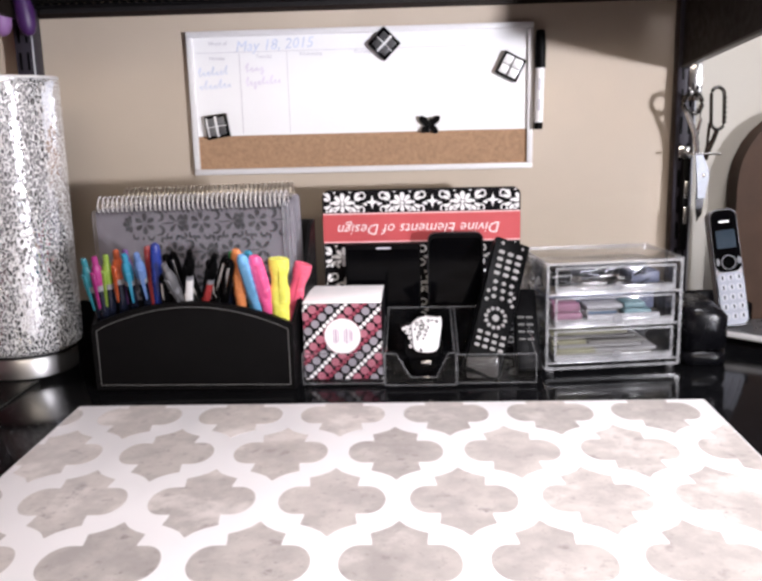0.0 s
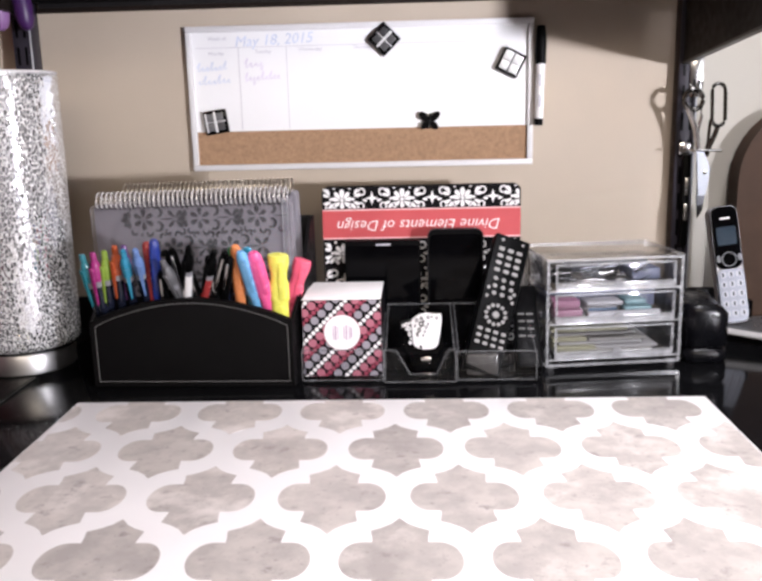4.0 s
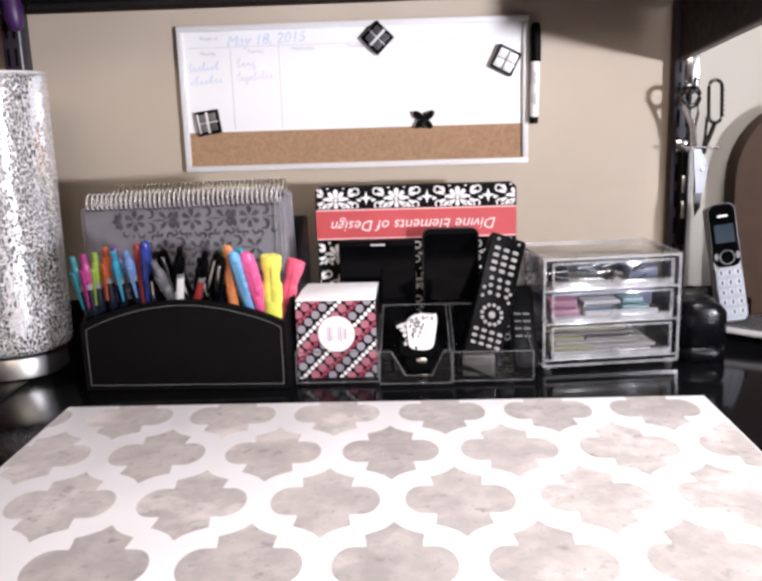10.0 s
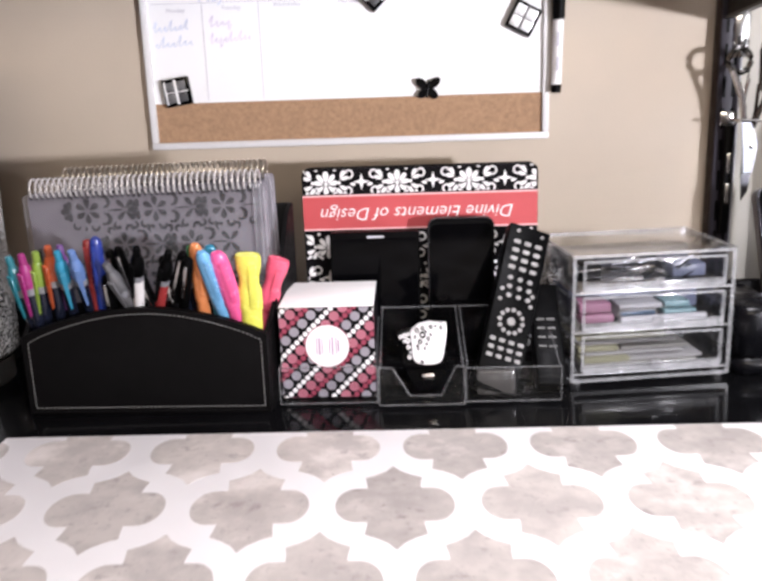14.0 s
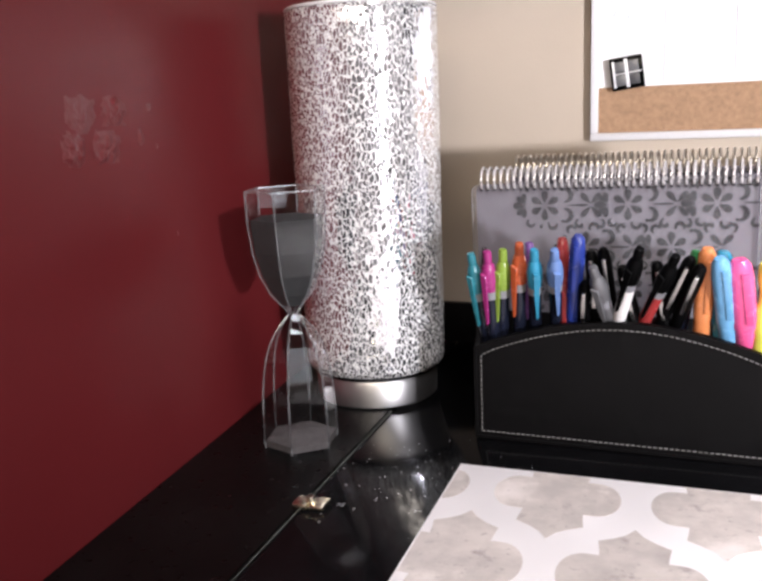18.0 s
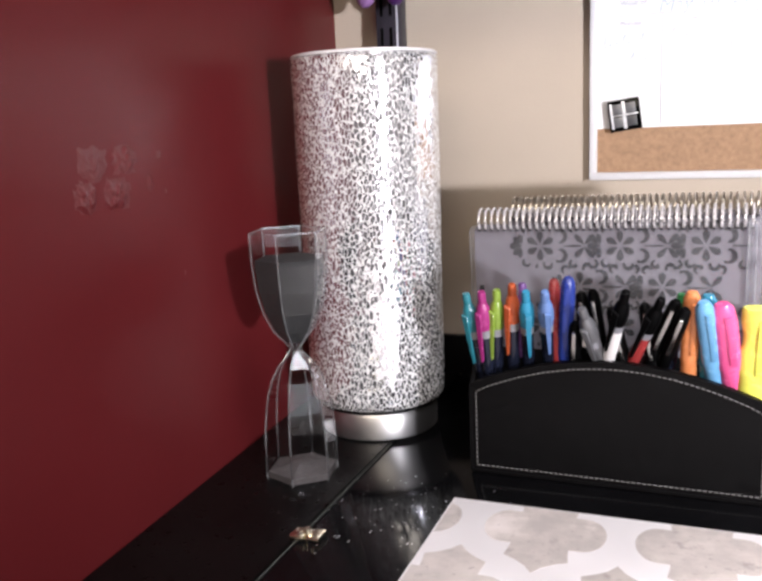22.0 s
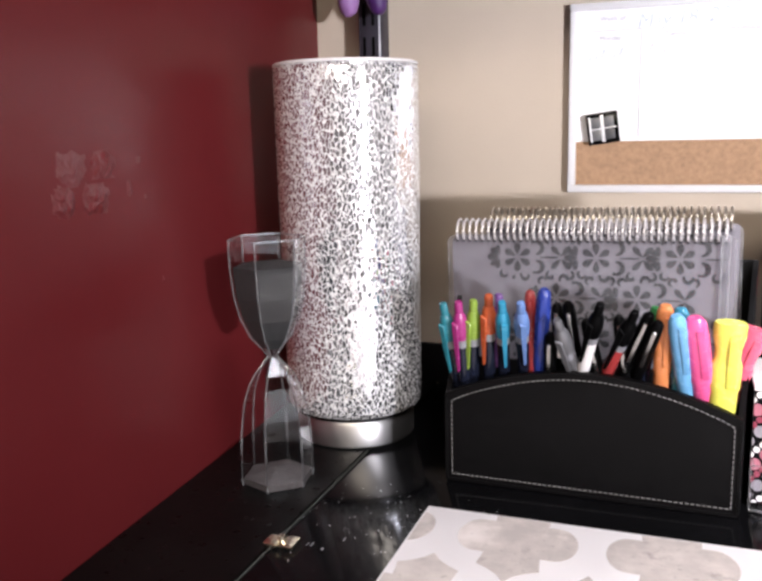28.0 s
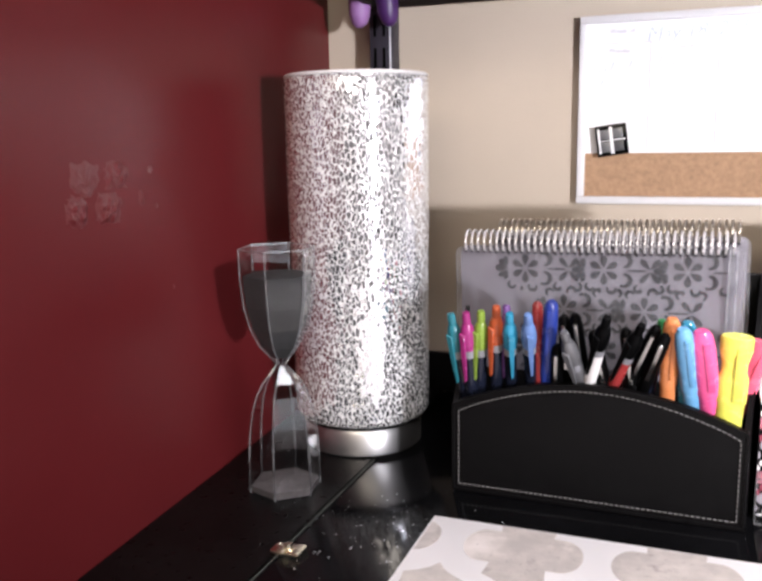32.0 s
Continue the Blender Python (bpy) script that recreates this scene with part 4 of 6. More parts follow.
def planner(x0, x1, y, z1, loops, front, label):
    t = thing("spiral_planner", ((x0 + x1) / 2, y, DESK + 0.005), label, "planner", "spiral planners in the organizer")
    cx, w, z0 = (x0 + x1) / 2, x1 - x0, DESK + 0.006
    bm = bmesh.new()
    prism(bm, rrect(cx, (z0 + z1) / 2, w - 0.008, z1 - z0 - 0.004, 0.004), y + 0.001, y + 0.0022)
    part("cover", bm, COVER, t, "silver grey cover", 30)
    bm = bmesh.new()
    prism(bm, rrect(cx + 0.001, (z0 + z1) / 2, w - 0.014, z1 - z0 - 0.012, 0.002), y + 0.0028, y + 0.014)
    part("pages", bm, PAPER, t, "white pages", 30)
    bm = bmesh.new()
    prism(bm, rrect(cx, (z0 + z1) / 2, w, z1 - z0, 0.007), y - 0.0012, y - 0.0006)
    ring(bm, rrect(cx, (z0 + z1) / 2, w, z1 - z0, 0.007), rrect(cx, (z0 + z1) / 2, w - 0.003, z1 - z0 - 0.003, 0.006), y - 0.0018, y + 0.0005)
    part("clear_cover", bm, CLEAR_COVER, t, "clear plastic outer cover", 30, shadow=False)
    bm = bmesh.new()
    prism(bm, rrect(cx, (z0 + z1) / 2, w - 0.004, z1 - z0 - 0.002, 0.004), y + 0.0145, y + 0.0155)
    part("back_cover", bm, COVER, t, "", 30)
    if front:
        bm = bmesh.new()
        for k in range(3):
            flower(bm, -0.2815 + 0.0712 * k, z1 - 0.0200, y + 0.0002, k < 2)
        for k in range(2):
            flower(bm, -0.2460 + 0.0712 * k, z1 - 0.0570, y + 0.0002)
        for k in range(3):
            flower(bm, -0.2815 + 0.0712 * k, z1 - 0.0940, y + 0.0002, k < 2)
        part("flower_print", bm, COVER_PRINT, t, "dark grey damask flower print", 0)
    step = (w - 0.020) / (loops - 1)
    for k in range(loops):
        x = x0 + 0.010 + step * k
        bm = bmesh.new()
        bent(bm, [(x + 0.0016 * a / 360, y + 0.007 - 0.0105 * math.cos(radians(a)), z1 + 0.0035 + 0.0110 * math.sin(radians(a))) for a in range(-50, 235, 25)], 0.00112, 6)
        part("coil", bm, COIL if front else BRONZE_COIL, t, "" if front else "dull bronze coil")
        bm = bmesh.new()
        box(bm, x - 0.0011, x + 0.0011, y - 0.0024, y - 0.0013, z1 - 0.0060, z1 - 0.0040)
        part("punch_hole", bm, COVER_PRINT, t)


planner(-0.3480, -0.0930, 0.9000, 0.9560, 40, True, "silver grey damask spiral planner standing in the organizer")
planner(-0.3210, -0.0890, 0.9220, 0.9640, 39, False, "second grey spiral planner standing behind the first")
strip = thing("plastic_strip", (-0.1065, 0.8966, 0.845), "milky clear plastic strip standing before the planner", "plastic strip")
# haze and bright edge wires stand in for glare on the clear plastic
bm = bmesh.new()
box(bm, -0.1090, -0.1030, 0.8960, 0.8972, 0.845, 0.962, 0.0004)
part("sheet", bm, clear("milky_plastic", (0.88, 0.88, 0.90), 1.4, 0.12, 0.06), strip, "milky clear plastic")
for x in (-0.1094, -0.1030):
    bm = bmesh.new()
    bent(bm, [(x, 0.8962, 0.846), (x, 0.8962, 0.961)], 0.0009, 6)
    part("edge", bm, ACRYLIC_EDGE, strip, "bright edge")


def plastic(name, colour, f=0.49):
    return material(name + "_plastic", tuple(f * c + 0.012 for c in colour), 0.25, vary=0.08, scale=120)


GRIP = material("smoked_clear_plastic", (0.008, 0.010, 0.020), 0.15, vary=0.2, scale=200)
PEN_BAND = material("frosted_grey_plastic", (0.20, 0.20, 0.22), 0.35, vary=0.1, scale=200)


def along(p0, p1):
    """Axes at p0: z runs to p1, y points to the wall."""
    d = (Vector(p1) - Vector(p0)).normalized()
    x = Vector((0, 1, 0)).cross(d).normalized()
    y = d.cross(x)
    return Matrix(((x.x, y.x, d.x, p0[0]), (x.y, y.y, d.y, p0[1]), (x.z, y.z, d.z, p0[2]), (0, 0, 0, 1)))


def foot(xt, zt, xb, zb, y):
    """The lower end on the organiser's floor; tops before its front lean over the rim."""
    f = (zt - (DESK + 0.006)) / (zt - zb)
    back = min(0.885, y + (0.823 - y) * f) if y < 0.823 else y + 0.012
    return (max(-0.312, min(-0.104, xt + (xb - xt) * f)), back, DESK + 0.006)


def gel_pen(xt, zt, xb, zb, y, mtl, label, lower=None, side=-1):
    p0, p1 = foot(xt, zt, xb, zb, y), (xt, y, zt)
    m = along(p0, p1)
    ln = (Vector(p1) - Vector(p0)).length
    t = thing("gel_pen", p0, label, "pen", "pens in the organizer")
    bm = bmesh.new()
    lathe(bm, 0, 0, [(0, 0), (0.0012, 0.002), (0.0046, 0.014), (0.0052, 0.030), (0.0052, ln - 0.036), (0, ln - 0.036)], 14, m=m)
    part("barrel", bm, lower or GRIP, t, "smoked clear barrel" if not lower else "")
    bm = bmesh.new()
    lathe(bm, 0, 0, [(0, ln - 0.036), (0.0056, ln - 0.036), (0.0064, ln - 0.028), (0.0064, ln - 0.021), (0.0054, ln - 0.015), (0.0040, ln - 0.0115), (0, ln - 0.0110)], 16, m=m)
    part("collar", bm, mtl, t)
    bm = bmesh.new()
    lathe(bm, 0, 0, [(0, ln - 0.0120), (0.0036, ln - 0.0120), (0.0037, ln - 0.004), (0.0030, ln - 0.001), (0, ln)], 12, m=m)
    part("push_button", bm, mtl, t)
    bm = bmesh.new()
    lean = m @ pose(side * 0.0026, -0.0054, 0, 0, 0, side * 20)
    prism(bm, [(-0.0028, ln - 0.018), (0.0030, ln - 0.020), (0.0020, ln - 0.040), (0.0012, ln - 0.064), (-0.0010, ln - 0.066), (-0.0020, ln - 0.040)], -0.0022, 0.0, "xz", lean)
    bmesh.ops.bevel(bm, geom=bm.edges[:], offset=0.0005, segments=1, affect="EDGES")
    part("clip", bm, mtl, t)
    bm = bmesh.new()
    lathe(bm, 0, 0, [(0.0050, ln - 0.0430), (0.0055, ln - 0.0430), (0.0055, ln - 0.0362), (0.0050, ln - 0.0362)], 12, m=m)
    part("band", bm, PEN_BAND, t, "pale frosted band")


def capped_pen(xt, zt, xb, zb, y, mtl, label, r=0.0060, body=None):
    p0, p1 = foot(xt, zt, xb, zb, y), (xt, y, zt)
    m = along(p0, p1)
    ln = (Vector(p1) - Vector(p0)).length
    t = thing("capped_pen", p0, label, "pen", "pens in the organizer")
    bm = bmesh.new()
    lathe(bm, 0, 0, [(0, 0), (r * 0.7, 0), (r * 0.9, 0.006), (r * 0.92, ln - 0.052), (0, ln - 0.052)], 14, m=m)
    part("barrel", bm, body or mtl, t)
    bm = bmesh.new()
    lathe(bm, 0, 0, [(0, ln - 0.054), (r, ln - 0.054), (r, ln - 0.012), (r * 0.86, ln - 0.003), (r * 0.5, ln), (0, ln)], 14, m=m)
    part("cap", bm, mtl, t)
    bm = bmesh.new()
    box(bm, -0.0016, 0.0016, -r - 0.0028, -r - 0.0014, ln - 0.046, ln - 0.006, 0.0004, m)
    box(bm, -0.0016, 0.0016, -r - 0.0020, -r + 0.001, ln - 0.011, ln - 0.006, 0.0004, m)
    part("clip", bm, STEEL if mtl is BLACK else mtl, t)


def marker_pen(xt, zt, xb, zb, y, mtl, rx, ry, label, name="marker", step=True):
    """A flat-oval marker with a stepped cap."""
    p0, p1 = foot(xt, zt, xb, zb, y), (xt, y, zt)
    m = along(p0, p1)
    ln = (Vector(p1) - Vector(p0)).length
    t = thing(name, p0, label, "marker", "markers in the organizer")
    flat = m @ Matrix.Diagonal((rx, ry, 1, 1))
    bm = bmesh.new()
    lathe(bm, 0, 0, [(0, 0), (0.85, 0), (0.90, ln - 0.054), (0, ln - 0.054)], 18, m=flat)
    part("barrel", bm, mtl, t)
    bm = bmesh.new()
    if step:
        prof = [(0, ln - 0.056), (1.0, ln - 0.056), (1.0, ln - 0.036), (0.82, ln - 0.030), (0.84, ln - 0.022), (1.04, ln - 0.012), (1.06, ln - 0.002), (0.98, ln), (0, ln)]
    else:
        prof = [(0, ln - 0.060), (1.0, ln - 0.060), (1.02, ln - 0.016), (0.90, ln - 0.005), (0.55, ln), (0, ln + 0.0005)]
    lathe(bm, 0, 0, prof, 18, m=flat)
    part("cap", bm, mtl, t)
    bm = bmesh.new()
    box(bm, rx * 0.05, rx * 0.70, -ry - 0.0012, -ry * 0.5, ln - 0.054, ln - 0.008, 0.0008, m)
    part("clip", bm, mtl, t)


TEAL, MAGENTA, LIME = plastic("teal", (0.02, 0.30, 0.38)), plastic("magenta", (0.55, 0.03, 0.28)), plastic("lime", (0.36, 0.55, 0.06))
ORANGE, CYAN, SKY = plastic("orange", (0.75, 0.13, 0.03)), plastic("cyan", (0.03, 0.42, 0.68)), plastic("sky_blue", (0.20, 0.36, 0.78))
NAVY, SCARLET, VIOLET = plastic("royal_blue", (0.015, 0.05, 0.40)), plastic("scarlet", (0.60, 0.05, 0.05)), plastic("violet", (0.22, 0.08, 0.35))
HOT_PINK, YELLOW, CORAL = plastic("hot_pink", (0.82, 0.10, 0.30), 0.9), plastic("fluorescent_yellow", (0.86, 0.84, 0.12), 0.8), plastic("coral_pink", (0.85, 0.11, 0.20), 0.85)
AZURE, AMBER, GREEN = plastic("azure", (0.15, 0.40, 0.68), 0.85), plastic("amber", (0.80, 0.27, 0.09), 0.8), plastic("green", (0.05, 0.35, 0.10))
for xt, zt, xb, zb, y, mtl, tone in (
        (-0.3280, 0.9110, -0.3263, 0.8480, 0.8065, TEAL, "teal"), (-0.3129, 0.9140, -0.3143, 0.8310, 0.8018, MAGENTA, "magenta"),
        (-0.3009, 0.9150, -0.3063, 0.8470, 0.8061, LIME, "lime green"), (-0.2869, 0.9210, -0.2913, 0.8450, 0.8024, ORANGE, "orange"),
        (-0.2726, 0.9180, -0.2783, 0.8480, 0.7897, CYAN, "cyan"), (-0.2553, 0.9200, -0.2613, 0.8500, 0.7801, SKY, "sky blue")):
    gel_pen(xt, zt, xb, zb, y, mtl, tone + " retractable gel pen standing in the organizer", side=1 if mtl in (SKY, CYAN) else -1)
gel_pen(-0.2822, 0.9190, -0.2813, 0.8790, 0.8175, VIOLET, "violet retractable gel pen standing behind the others")
capped_pen(-0.2563, 0.9220, -0.2533, 0.8570, 0.8201, SCARLET, "red capped pen standing in the organizer", 0.0050)
capped_pen(-0.2409, 0.9270, -0.2483, 0.8520, 0.8025, NAVY, "royal blue capped pen standing in the organizer", 0.0062)
SILVER_PLASTIC = material("silver_plastic", (0.17, 0.17, 0.18), 0.3, 0.5)
for xt, zt, xb, zb, y, body, tone in (
        (-0.2285, 0.9060, -0.2203, 0.8660, 0.7877, SILVER_PLASTIC, "silver"), (-0.1932, 0.9230, -0.2123, 0.8550, 0.7755, PRINT_WHITE, "white and black"),
        (-0.1685, 0.9160, -0.1923, 0.8570, 0.7881, SCARLET, "black and red")):
    gel_pen(xt, zt, xb, zb, y, SILVER_PLASTIC if tone == "silver" else BLACK, tone + " ball pen leaning in the organizer", body)
for xt, zt, xb, zb, y in ((-0.2230, 0.9160, -0.2203, 0.8820, 0.8079), (-0.1588, 0.9120, -0.1803, 0.8560, 0.8003), (-0.1516, 0.9080, -0.1693, 0.8540, 0.7905), (-0.2331, 0.9130, -0.2303, 0.8650, 0.8146),
                          (-0.1842, 0.9050, -0.1783, 0.8610, 0.8177), (-0.2090, 0.9020, -0.2003, 0.8590, 0.8102), (-0.2359, 0.8900, -0.2393, 0.8480, 0.8046)):
    capped_pen(xt, zt, xb, zb, y, BLACK, "black capped pen leaning in the organizer", 0.0054)
gel_pen(-0.1561, 0.9150, -0.1603, 0.8860, 0.8154, GREEN, "green retractable pen standing behind the markers")
marker_pen(-0.1478, 0.9190, -0.1503, 0.8520, 0.8016, AMBER, 0.0068, 0.0055, "amber orange marker standing in the organizer", step=False)
marker_pen(-0.1395, 0.9140, -0.1313, 0.8460, 0.7897, AZURE, 0.0072, 0.0060, "light blue marker leaning in the organizer", step=False)
marker_pen(-0.1267, 0.9120, -0.1183, 0.8460, 0.7950, HOT_PINK, 0.0090, 0.0070, "hot pink marker leaning in the organizer", step=False)
marker_pen(-0.1370, 0.9150, -0.1363, 0.8660, 0.8118, CYAN, 0.0070, 0.0055, "cyan marker standing behind the others", step=False)
marker_pen(-0.1009, 0.9070, -0.1043, 0.8320, 0.8076, YELLOW, 0.0115, 0.0065, "fluorescent yellow highlighter standing in the organizer", "highlighter")
marker_pen(-0.0800, 0.8920, -0.0961, 0.8431, 0.856, CORAL, 0.0105, 0.0065, "coral pink highlighter leaning over the organizer's side", "highlighter")

# the organiser stands a little askew with all that it holds; the planners lean up towards one end
TURN = Matrix.Translation((-0.327, 0.8075, 0)) @ pose(0, 0, 0, 0, 0, -1.3) @ Matrix.Translation((0.327, -0.808, 0))
RISE = Matrix.Translation((-0.345, 0.9, DESK + 0.006)) @ pose(0, 0, 0, 0, -1.0, 0) @ Matrix.Translation((0.345, -0.9, -DESK - 0.006))
for ob in list(scene.collection.objects):
    kind_name = ob.name.split(".")[0]
    if ob.parent is None and kind_name in ("desk_organizer", "plastic_strip", "gel_pen", "capped_pen", "marker", "highlighter"):
        ob.matrix_basis = TURN @ Matrix.Translation(ob.location)
    elif ob.parent is None and kind_name == "spiral_planner":
        ob.matrix_basis = TURN @ RISE @ Matrix.Translation(ob.location)

# ---- the note cube ----
CX0, CX1, CF, CB, CZ0, CZ1 = -0.0805, 0.0135, 0.8275, 0.9270, 0.7540, 0.8485
cube = thing("note_cube", ((CX0 + CX1) / 2, 0.87, DESK), "white paper note cube with dotted black and pink printed sides", "note cube")
bm = bmesh.new()
box(bm, CX0 + 0.0006, CX1 - 0.0006, CF + 0.0006, CB - 0.0006, CZ0, CZ1, 0.0004)
part("paper_block", bm, PAPER, cube, "white paper block")
bm = bmesh.new()
box(bm, CX0, CX1, CF, CF + 0.0005, CZ0, CZ1 - 0.001)
box(bm, CX0, CX0 + 0.0005, CF + 0.0006, CB, CZ0, CZ1 - 0.001)
box(bm, CX1 - 0.0005, CX1, CF + 0.0006, CB, CZ0, CZ1 - 0.001)
part("printed_side", bm, PRINT_BLACK, cube, "black printed sides", 0)
DOT_PINK, DOT_GREY, DOT_RED = material("rose_print", (0.36, 0.115, 0.155), 0.5), material("slate_print", (0.25, 0.23, 0.26), 0.5), material("wine_print", (0.24, 0.030, 0.060), 0.5)
MID = ((CX0 + CX1) / 2, 0.8080)
# slanting lanes: a string of white beads, rose dots, small wine dots, slate dots
LANE, STEP = 0.0452, 0.0086
for lane in range(-1, 5):
    for name, off, mtl, rad, step, phase in (("white_dot", 0.0086, PRINT_WHITE, 0.0025, STEP / 2, 0.0), ("rose_dot", 0.0196, DOT_PINK, 0.0051, STEP, 0.0030), ("wine_dot", 0.0300, DOT_RED, 0.0027, STEP / 2, 0.0010), ("slate_dot", 0.0406, DOT_GREY, 0.0049, STEP, 0.0062)):
        c = off + LANE * lane
        for k in range(-12, 26):
            x = CX0 + phase + step * k
            z = CZ1 - c + (x - CX0)
            if CX0 - rad < x < CX1 + rad and CZ0 - rad < z < CZ1 + rad and math.hypot(x - MID[0], z - MID[1]) > 0.0185:
                pts = oval(x, z, rad, rad, 0, 12)
                for axis, limit, sign in ((0, CX1 - 0.0006, 1), (0, CX0 + 0.0006, -1), (1, CZ1 - 0.0015, 1), (1, CZ0 + 0.0006, -1)):
                    if len(pts) > 2:
                        pts = clip_poly(pts, axis, limit, sign)
                if len(pts) > 2:
                    bm = bmesh.new()
                    prism(bm, pts, CF - 0.0004, CF + 0.0002)
                    part(name, bm, mtl, cube, smooth=0)
bm = bmesh.new()
prism(bm, oval(MID[0], MID[1], 0.0222, 0.0222, 0, 40), CF - 0.0005, CF + 0.0002)
part("label_border", bm, DOT_RED, cube, "thin wine border", 0)
bm = bmesh.new()
prism(bm, oval(MID[0], MID[1], 0.0214, 0.0214, 0, 40), CF - 0.0008, CF + 0.0002)
part("label_disc", bm, PRINT_WHITE, cube, "white round label", 0)
bm = bmesh.new()
for dx, hh, w in ((-0.0105, 0.0170, 0.0009), (-0.0078, 0.0175, 0.0015), (-0.0050, 0.0150, 0.0008), (0.0022, 0.0150, 0.0010), (0.0050, 0.0185, 0.0013), (0.0085, 0.0170, 0.0008), (0.0108, 0.0120, 0.0014)):
    box(bm, MID[0] + dx - w / 2, MID[0] + dx + w / 2, CF - 0.0012, CF - 0.0006, MID[1] - hh / 2, MID[1] + hh / 2)
part("monogram_bars", bm, material("plum_print", (0.34, 0.20, 0.32), 0.5), cube, smooth=0)


# ---- the acrylic trays ----
def tray(x0, x1, y0, y1, zf, zb, notch, label):
    t = thing("acrylic_tray", ((x0 + x1) / 2, y0, DESK), label, "tray", "acrylic trays in a row")
    th = 0.0028
    bm = bmesh.new()
    box(bm, x0, x1, y0, y1, DESK + 0.0005, DESK + 0.0035, 0.0006)
    part("bottom", bm, ACRYLIC, t, "", 30, False)
    front = [(x0, DESK + 0.0035), (x1, DESK + 0.0035), (x1, zf)]
    if notch:
        w = x1 - x0
        front += [(x1 - 0.10 * w, zf), (x1 - 0.27 * w, DESK + 0.013), (x0 + 0.36 * w, DESK + 0.013), (x0 + 0.16 * w, zf)]
    front += [(x0, zf)]
    bm = bmesh.new()
    if notch:
        w = x1 - x0
        prism(bm, [(x0, DESK + 0.0035), (x1, DESK + 0.0035), (x1, DESK + 0.013), (x0, DESK + 0.013)], y0, y0 + th)
        prism(bm, [(x0, DESK + 0.0132), (x0 + 0.36 * w, DESK + 0.0132), (x0 + 0.16 * w, zf), (x0, zf)], y0, y0 + th)
        prism(bm, [(x1 - 0.27 * w, DESK + 0.0132), (x1, DESK + 0.0132), (x1, zf), (x1 - 0.10 * w, zf)], y0, y0 + th)
    else:
        prism(bm, front, y0, y0 + th)
    part("front_wall", bm, ACRYLIC, t, "", 30, False)
    bm = bmesh.new()
    for a, b in zip(front[1:] + front[:1], front[2:] + front[:2]):
        bent(bm, [(a[0], y0 + 0.0003, a[1]), (b[0], y0 + 0.0003, b[1])], 0.0009, 6)
    part("front_edge", bm, TRAY_EDGE, t, "bright polished edge", 30, False)
    for x in (x0, x1 - th):
        bm = bmesh.new()
        prism(bm, [(y0 + th, DESK + 0.0035), (y1, DESK + 0.0035), (y1, zb), (y0 + th, zf)], x, x + th, "yz")
        part("side_wall", bm, ACRYLIC, t, "", 30, False)
        bm = bmesh.new()
        bent(bm, [(x + th / 2, y0 + 0.001, zf), (x + th / 2, y1, zb)], 0.0010, 6)
        part("side_edge", bm, TRAY_EDGE, t, "", 30, False)
    bm = bmesh.new()
    box(bm, x0 + th, x1 - th, y1 - th, y1, DESK + 0.0035, zb, 0.0006)
    part("back_wall", bm, ACRYLIC, t, "", 30, False)
    bm = bmesh.new()
    bent(bm, [(x0, y1 - th / 2, zb), (x1, y1 - th / 2, zb)], 0.0010, 6)
    part("back_edge", bm, TRAY_EDGE, t, "", 30, False)


tray(-0.0805, 0.0152, 0.8130, 0.9280, 0.7905, 0.806, False, "clear acrylic tray holding the note cube")
tray(0.0170, 0.0990, 0.8040, 0.9280, 0.7920, 0.818, True, "clear acrylic tray with notched front holding a dispenser")
tray(0.1010, 0.1930, 0.8100, 0.9280, 0.7880, 0.818, False, "clear acrylic tray holding two remote controls")

# ---- the black dispenser with its damask top ----
disp = thing("tape_dispenser", (0.062, 0.865, DESK + 0.0035), "small black tape dispenser with white damask printed top", "tape dispenser")
bm = bmesh.new()
prism(bm, [(0.040, 0.786), (0.037, 0.798), (0.046, 0.803), (0.078, 0.803), (0.087, 0.794), (0.085, 0.778), (0.078, 0.764), (0.070, 0.7545), (0.052, 0.7545), (0.045, 0.766)], 0.834, 0.888)
bmesh.ops.bevel(bm, geom=bm.edges[:], offset=0.003, segments=2, affect="EDGES")
part("body", bm, BLACK_GLOSS, disp, "glossy black body", 50)
bm = bmesh.new()
prism(bm, [(0.0480, 0.8205), (0.0560, 0.8270), (0.0680, 0.8295), (0.0760, 0.8265), (0.0832, 0.8290), (0.0838, 0.8200), (0.0820, 0.8070), (0.0800, 0.7930), (0.0770, 0.7875), (0.0700, 0.7855), (0.0610, 0.7860), (0.0540, 0.7872), (0.0500, 0.7915), (0.0495, 0.8040)], 0.828, 0.836)
bmesh.ops.bevel(bm, geom=bm.edges[:], offset=0.0012, segments=2, affect="EDGES")
part("printed_top", bm, PRINT_WHITE, disp, "white damask printed top", 50)
bm = bmesh.new()
prism(bm, [(0.0350, 0.8165), (0.0478, 0.8210), (0.0494, 0.8040), (0.0492, 0.7905), (0.0450, 0.7920), (0.0445, 0.8030), (0.0395, 0.8105)], 0.829, 0.840)
part("printed_side", bm, PRINT_BLACK, disp, "black and white printed side", 30)
bm = bmesh.new()
